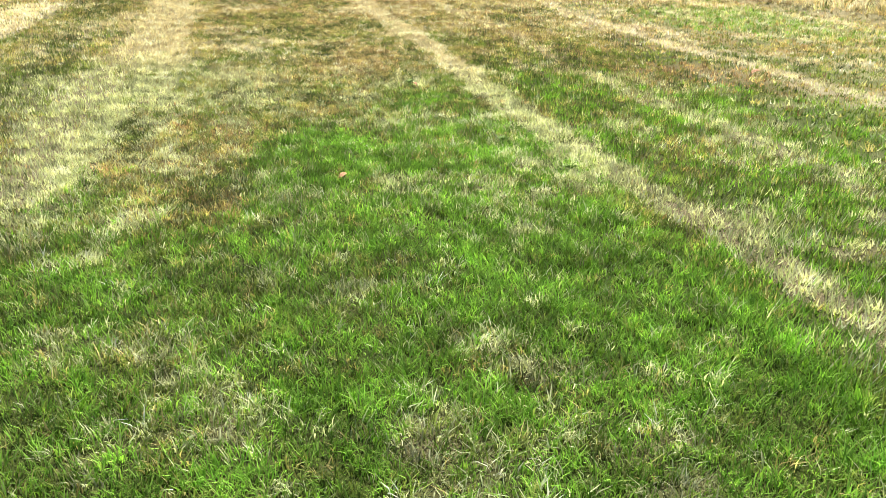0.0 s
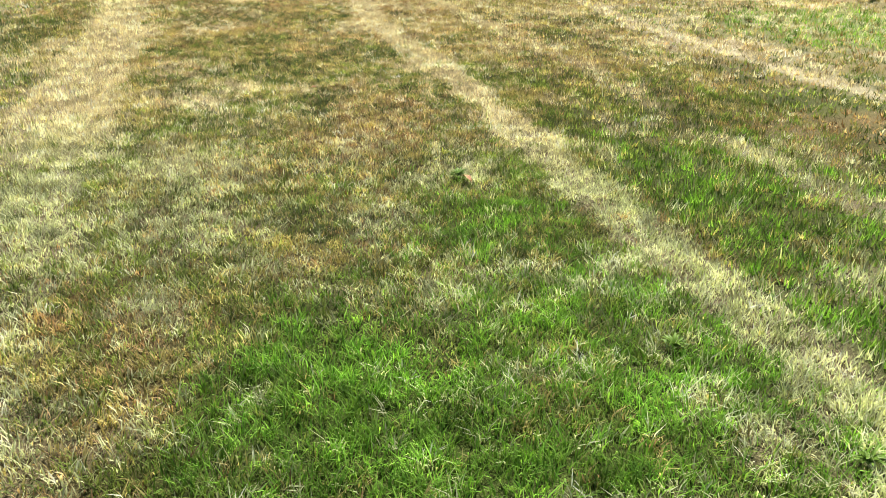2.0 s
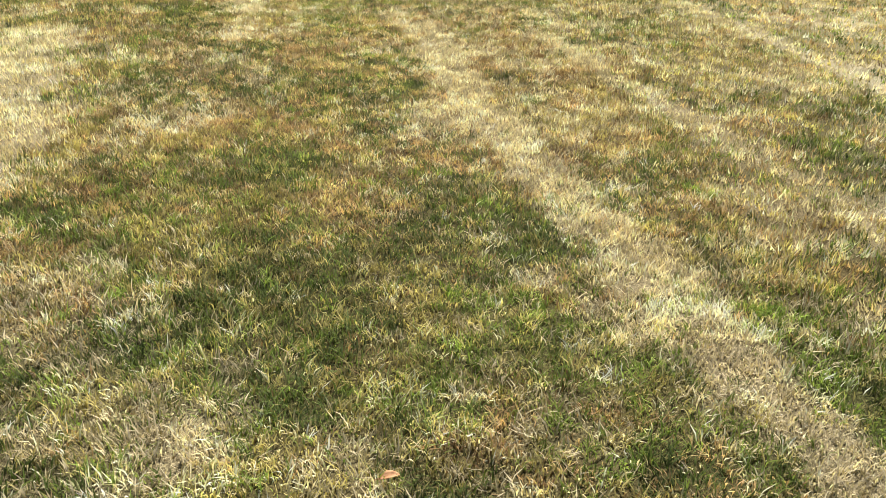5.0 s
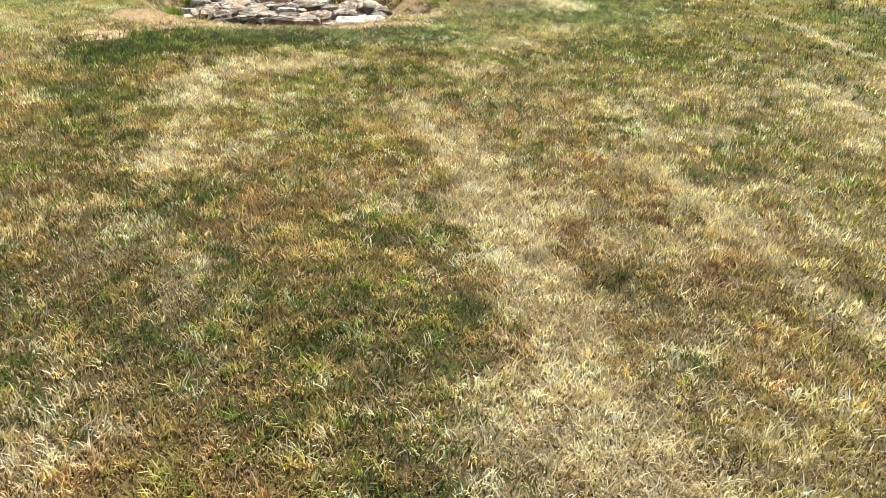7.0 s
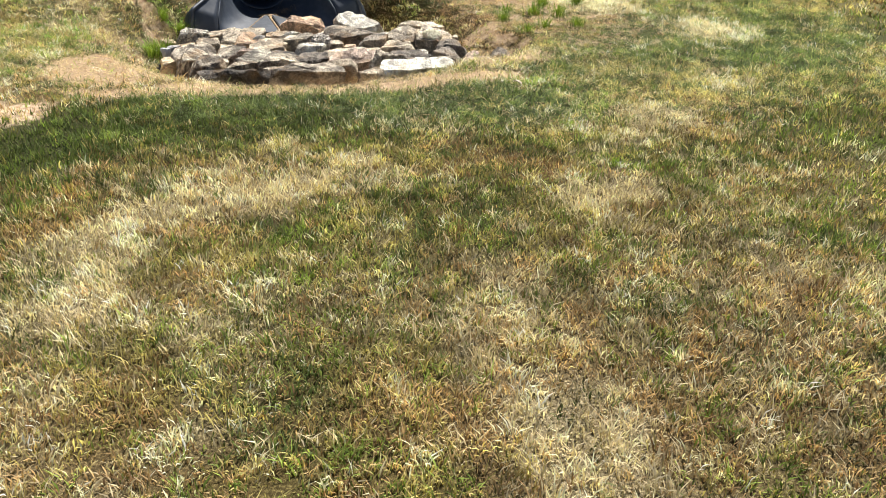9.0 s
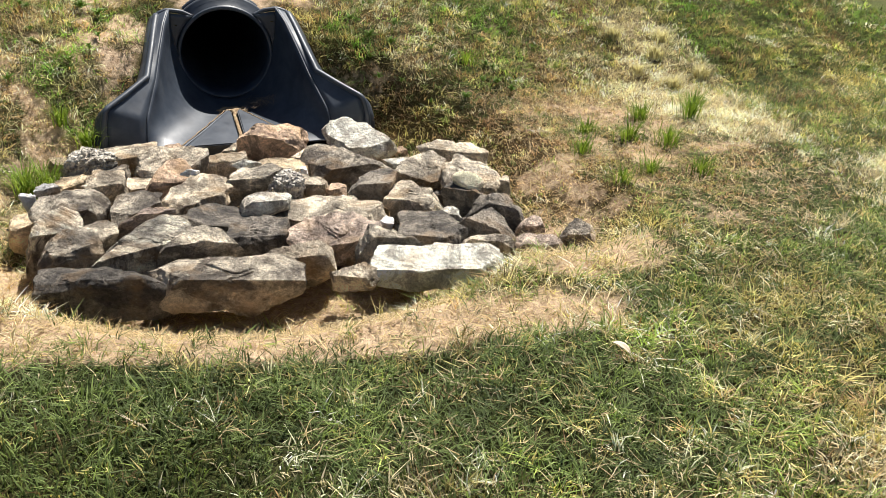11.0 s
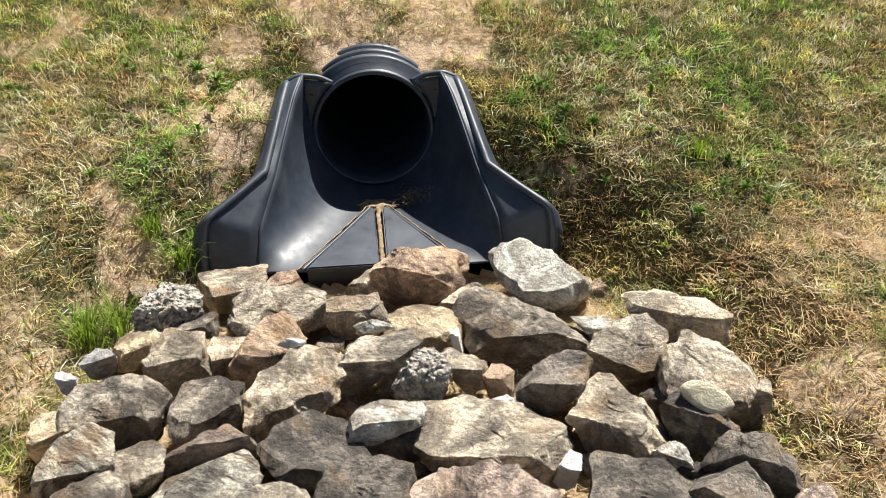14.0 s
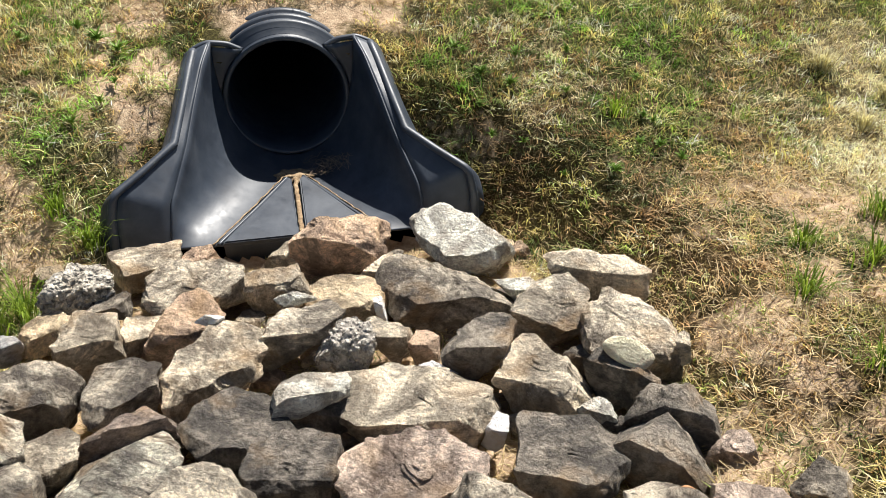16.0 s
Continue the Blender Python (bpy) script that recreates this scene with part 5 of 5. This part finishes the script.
def build_straw():
    """Loose dead stalks lying on the soil."""
    g = np.random.default_rng(8)
    x, y = scatter(150000, -5.6, -0.6, 16.3, 21.2, g)
    f = lawn_fields(x, y)
    u, v = drain_uv(x, y)
    z = ground_z(x, y)
    k = (g.random(len(x)) < (0.08 + 0.95 * np.maximum(f[4], f[3] * 0.6)) * step01(2.7, 2.0, u)) & ~((np.abs(u) < 0.72) & (v > -0.1) & (v < 0.85))
    x, y, z = x[k], y[k], z[k]
    n = len(x)
    a = g.random(n) * 2 * math.pi
    ln = g.uniform(0.02, 0.085, n)
    w = g.uniform(0.0006, 0.0014, n)
    d = np.stack([np.cos(a), np.sin(a), g.normal(0.05, 0.22, n)], -1) * (ln / 2)[:, None]
    s = np.stack([-np.sin(a) * w, np.cos(a) * w, 0 * w], -1)
    c = np.stack([x, y, z + g.uniform(0.006, 0.024, n)], -1)
    bow = np.stack([-np.sin(a), np.cos(a), np.abs(g.normal(0, 1, n))], -1) * (ln * g.normal(0, 0.09, n))[:, None]
    co = np.stack([c - d - s, c - d + s, c + bow + s, c + bow - s, c + d], 1)
    i = np.arange(n)[:, None] * 5
    faces = np.concatenate([i + [[0, 1, 2]], i + [[0, 2, 3]], i + [[3, 2, 4]]], 0)
    me = quick_mesh("dead_straw", co.reshape(-1, 3), faces)
    tint = np.array([[0.50, 0.36, 0.18]]) + (np.array([[0.66, 0.54, 0.34]]) - np.array([[0.50, 0.36, 0.18]])) * g.random((n, 1))
    tint = tint * g.uniform(0.45, 1.15, (n, 1))
    tints = np.concatenate([np.repeat(tint, 5, 0), np.ones((n * 5, 1))], 1).astype(np.float32)
    me.attributes.new("tint", "FLOAT_COLOR", "POINT").data.foreach_set("color", tints.ravel())
    me.materials.append(STRAW)
    return tagged(new("dead_straw", me), "loose dead straw lying on soil between the stones", "straw", kind="stuff")


build_grass()
build_straw()


# ---------------------------------------------------------------- small things
def plain_material(name, lo, hi, rough=0.75, scale=60):
    m, nt, bs = material(name, rough, 0.3)
    nt.links.new(ramp(nt, noise_tex(nt, coords(nt), scale, 6, 0.7), [(0.3, lo), (0.7, hi)]), bs.inputs["Base Color"])
    return m


LEAF_BROWN = plain_material("dead_leaf", (0.22, 0.10, 0.04), (0.50, 0.28, 0.14))
LEAF_PALE = plain_material("bleached_leaf", (0.36, 0.28, 0.19), (0.62, 0.54, 0.42))
WEED = plain_material("weed_leaf", (0.09, 0.17, 0.015), (0.17, 0.27, 0.035), 0.55, 40)
WEED_YELLOW = plain_material("yellow_weed_leaf", (0.34, 0.40, 0.03), (0.52, 0.52, 0.06), 0.5, 40)
FILM = plain_material("black_film", (0.008, 0.008, 0.010), (0.03, 0.03, 0.035), 0.3, 30)
TWIG = plain_material("twig_bark", (0.10, 0.07, 0.05), (0.30, 0.23, 0.17), 0.9, 90)


def leaf_sheet(bm, size, wide, curl, m):
    """One leaf, folded along its midrib and curled."""
    rows = []
    for k in range(7):
        t = k / 6
        w = wide * math.sin(math.pi * min(0.98, 0.06 + 0.92 * t)) ** 0.8
        z = curl * size * math.sin(math.pi * t) + 0.25 * curl * size * t
        rows.append([m @ Vector((size * (t - 0.5), w * j, z + abs(j) * w * 0.6)) for j in (-1, -0.5, 0, 0.5, 1)])
    skin(bm, rows)


def dead_leaf(x, y, turn, size, mat, label, lift=0.03):
    t = thing("dead_leaf", pose(x, y, float(ground_z(x, y)) + lift, 8, -10, turn), label, "leaf")
    bm = bmesh.new()
    leaf_sheet(bm, size, size * 0.24, 0.07, Matrix.Identity(4))
    part("blade", thicken(bm, 0.0008), mat, t)
    bm = bmesh.new()
    tube(bm, run([(-size * 0.5, 0, 0), (-size * 0.68, 0.004, -0.004), (-size * 0.85, 0.0, -0.012)], 8), 0.0012, 6)
    part("stalk", bm, mat, t)
    return t


for x, y, a, sz in ((2.88, 7.57, 20, 0.11), (-0.55, 4.12, 60, 0.065), (-0.27, 6.58, 130, 0.07), (-1.34, 8.57, 10, 0.05)):
    dead_leaf(x, y, a, sz, LEAF_BROWN, "curled brown dead leaf lying on the lawn")
dead_leaf(-1.87, 16.9, 150, 0.06, LEAF_PALE, "bleached whitish dead leaf lying on the lawn", 0.04)
for x, y, a in ((-2.30, 17.72, 15), (-2.48, 17.62, 170)):
    dead_leaf(x, y, a, 0.05, LEAF_BROWN, "curled brown dead leaf caught between the rocks", 0.10)


def weed(x, y, leaves, size, mat, label, upright=0.5, seed=0):
    r = random.Random(seed)
    t = thing("weed", pose(x, y, float(ground_z(x, y)) + 0.004), label, "weed", "weeds in the lawn")
    for k in range(leaves):
        a = 360 * k / leaves + r.uniform(-25, 25)
        s = size * r.uniform(0.6, 1.15)
        tilt = -r.uniform(15, 75) * upright
        m = pose(0, 0, 0, 0, 0, a) @ pose(s * 0.5 * math.cos(radians(tilt)), 0, 0.012 + s * 0.5 * math.sin(radians(-tilt)), 0, tilt, 0)
        bm = bmesh.new()
        leaf_sheet(bm, s, s * r.uniform(0.07, 0.13), 0.12, m)
        part("leaf", bm, mat, t)
    return t


for i, (x, y, n, sz) in enumerate(((0.37, 4.95, 26, 0.05), (0.73, 4.36, 26, 0.055), (-0.31, 6.65, 40, 0.055), (0.55, 2.55, 7, 0.035), (0.95, 2.72, 7, 0.035))):
    weed(x, y, n, sz, WEED, "low broad-leaved green weed growing in the lawn", 0.55, i)
weed(-0.39, 7.02, 9, 0.05, WEED_YELLOW, "yellow-green weed seedling standing in the lawn", 0.9, 40)
for i, (u, v, n, sz) in enumerate(((-0.72, 0.72, 26, 0.06), (-0.64, 0.66, 22, 0.055), (-0.80, 0.80, 18, 0.05), (0.78, 0.42, 22, 0.05), (0.88, 0.34, 20, 0.05), (0.95, 0.52, 18, 0.05), (0.70, 0.58, 16, 0.045), (1.10, 0.28, 16, 0.045), (-0.78, 0.28, 16, 0.05), (-1.05, 0.15, 14, 0.05))):
    weed(AX_O.x + u * CU - v * SU, AX_O.y + u * SU + v * CU, n, sz, WEED, "clump of small clover-like leaves on the bank", 0.8, 60 + i)


CLOVER = random.Random(5)
for i in range(26):
    u, v = (CLOVER.uniform(0.72, 1.45), CLOVER.uniform(-0.15, 0.75)) if i < 17 else (CLOVER.uniform(-1.15, -0.6), CLOVER.uniform(-0.1, 0.95))
    if abs(u) < np.interp(v, [0.0, 0.1, 0.25, 0.6], [0.84, 0.76, 0.62, 0.55]):
        continue
    weed(AX_O.x + u * CU - v * SU, AX_O.y + u * SU + v * CU, CLOVER.randint(16, 26), CLOVER.uniform(0.03, 0.045), WEED, "clump of small clover-like leaves on the bank", 0.85, 90 + i)


def tussock(u, v, count, tall, label, tints, seed):
    """A taller clump of grass."""
    g = np.random.default_rng(seed)
    x0, y0 = AX_O.x + u * CU - v * SU, AX_O.y + u * SU + v * CU
    z0 = float(ground_z(x0, y0))
    a = g.random(count) * 2 * math.pi
    r = np.abs(g.normal(0, 0.035, count))
    root = np.stack([np.cos(a) * r, np.sin(a) * r, 0 * r - 0.005], -1)
    ln = tall * g.uniform(0.5, 1.1, count)
    out = np.stack([np.cos(a + g.normal(0, 0.5, count)), np.sin(a + g.normal(0, 0.5, count)), 0 * a], -1) * (ln * g.uniform(0.2, 0.75, count))[:, None]
    up = np.array([[0, 0, 1.0]]) * ln[:, None]
    s = np.stack([-np.sin(a), np.cos(a), 0 * a], -1) * g.uniform(0.0014, 0.0028, (count, 1))
    m1, m2, tip = root + out * 0.2 + up * 0.5, root + out * 0.6 + up * 0.82, root + out * 1.15 + up * 0.8
    co = np.stack([root - s, root + s, m1 + s, m1 - s, m2 + s * 0.7, m2 - s * 0.7, tip], 1)
    i = np.arange(count)[:, None] * 7
    faces = np.concatenate([i + [[0, 1, 2]], i + [[0, 2, 3]], i + [[3, 2, 4]], i + [[3, 4, 5]], i + [[5, 4, 6]]], 0)
    me = quick_mesh("grass_tussock", co.reshape(-1, 3), faces)
    lo, hi = np.array(tints[0]), np.array(tints[1])
    tint = np.concatenate([np.repeat(lo + (hi - lo) * g.random((count, 1)), 7, 0), np.ones((count * 7, 1))], 1).astype(np.float32)
    me.attributes.new("tint", "FLOAT_COLOR", "POINT").data.foreach_set("color", tint.ravel())
    me.materials.append(GRASS)
    ob = new("grass_tussock", me)
    ob.location = (x0, y0, z0)
    return tagged(ob, label, "grass clump", "tussocks round the drain")


GREEN_T, STRAW_T = ((0.11, 0.19, 0.02), (0.22, 0.29, 0.05)), ((0.42, 0.36, 0.2), (0.62, 0.58, 0.4))
for i, (u, v, n, h) in enumerate(((-0.98, -0.42, 160, 0.17), (-0.90, -0.34, 120, 0.14), (-0.74, -0.02, 120, 0.12), (-0.84, 0.04, 90, 0.11), (2.25, -0.62, 110, 0.15), (2.35, -0.5, 80, 0.13), (1.42, -0.98, 90, 0.10), (1.75, -0.85, 90, 0.10), (1.62, -1.25, 80, 0.09), (1.58, -0.72, 90, 0.08), (1.9, -0.95, 110, 0.11), (1.95, -0.6, 120, 0.10), (1.45, -1.3, 70, 0.08), (1.85, -1.3, 90, 0.10), (1.28, 0.18, 60, 0.09))):
    tussock(u, v, n, h, "taller clump of fresh green grass on the bank", GREEN_T, 300 + i)
for i, (u, v, n, h) in enumerate(((2.3, 0.35, 220, 0.10), (2.5, 0.15, 220, 0.10), (2.45, -0.15, 220, 0.10), (2.62, 0.3, 200, 0.11), (2.3, 0.0, 160, 0.09), (2.7, -0.05, 200, 0.10))):
    tussock(u, v, n, h, "taller bleached clump of dry grass on the bank", STRAW_T, 340 + i)


def film_scrap(x, y):
    t = bmesh.new()
    bmesh.ops.create_icosphere(t, subdivisions=5, radius=1)
    for v in t.verts:
        k = 1 + 0.55 * noise.noise(v.co * 4.5) + 0.25 * noise.noise(v.co * 11)
        v.co = Vector((v.co.x * 0.055 * k, v.co.y * 0.04 * k, v.co.z * 0.022 * k))
    me = bpy.data.meshes.new("plastic_scrap")
    t.to_mesh(me)
    t.free()
    me.materials.append(FILM)
    ob = new("plastic_scrap", me)
    ob.location = (x, y, float(ground_z(x, y)) + 0.10)
    return tagged(ob, "crumpled scrap of black plastic film on a stone", "litter")


film_scrap(-4.115, 17.43)


def twig(u, v, ln, turn, lift):
    x, y = AX_O.x + u * CU - v * SU, AX_O.y + u * SU + v * CU
    t = bmesh.new()
    tube(t, run([(-ln / 2, 0, 0), (-ln / 6, ln * 0.06, 0.008), (ln / 5, -ln * 0.03, 0.004), (ln / 2, ln * 0.05, 0)], 16), 0.0032, 7)
    me = bpy.data.meshes.new("twig")
    t.to_mesh(me)
    t.free()
    me.materials.append(TWIG)
    ob = new("twig", me)
    ob.matrix_world = pose(x, y, float(ground_z(x, y)) + lift, 0, 0, turn)
    return tagged(ob, "thin dry twig lying on bare soil", "twig")


twig(-0.06, 1.55, 0.17, 50, 0.012)
twig(1.55, 0.55, 0.13, 110, 0.03)


def washed_straw():
    """Dead grass washed into the trough beside the wedge."""
    g = np.random.default_rng(77)
    n = 150
    bm = bmesh.new()
    for _ in range(n):
        u, v = g.normal(0.16, 0.05), g.normal(0.44, 0.05)
        z = -0.165 + max(0, abs(u) - 0.05) ** 2 * 1.5 + g.uniform(0.0, 0.02)
        a, ln = g.uniform(0, 6.3), g.uniform(0.04, 0.10)
        d, s = Vector((math.cos(a), math.sin(a), g.normal(0, 0.12))) * ln / 2, Vector((-math.sin(a), math.cos(a), 0)) * 0.0011
        c = Vector((u, v, z))
        mid = c + Vector((0, 0, g.uniform(0.0, 0.015)))
        q = [bm.verts.new(p) for p in (c - d - s, c - d + s, mid + s, mid - s, c + d)]
        bm.faces.new((q[0], q[1], q[2], q[3]))
        bm.faces.new((q[3], q[2], q[4]))
    me = bpy.data.meshes.new("washed_straw")
    bm.to_mesh(me)
    bm.free()
    me.materials.append(TWIG)
    ob = new("washed_straw", me)
    ob.matrix_world = DRAIN_POSE
    return tagged(ob, "thin dead grass washed into the plastic trough", "straw", kind="stuff")


washed_straw()
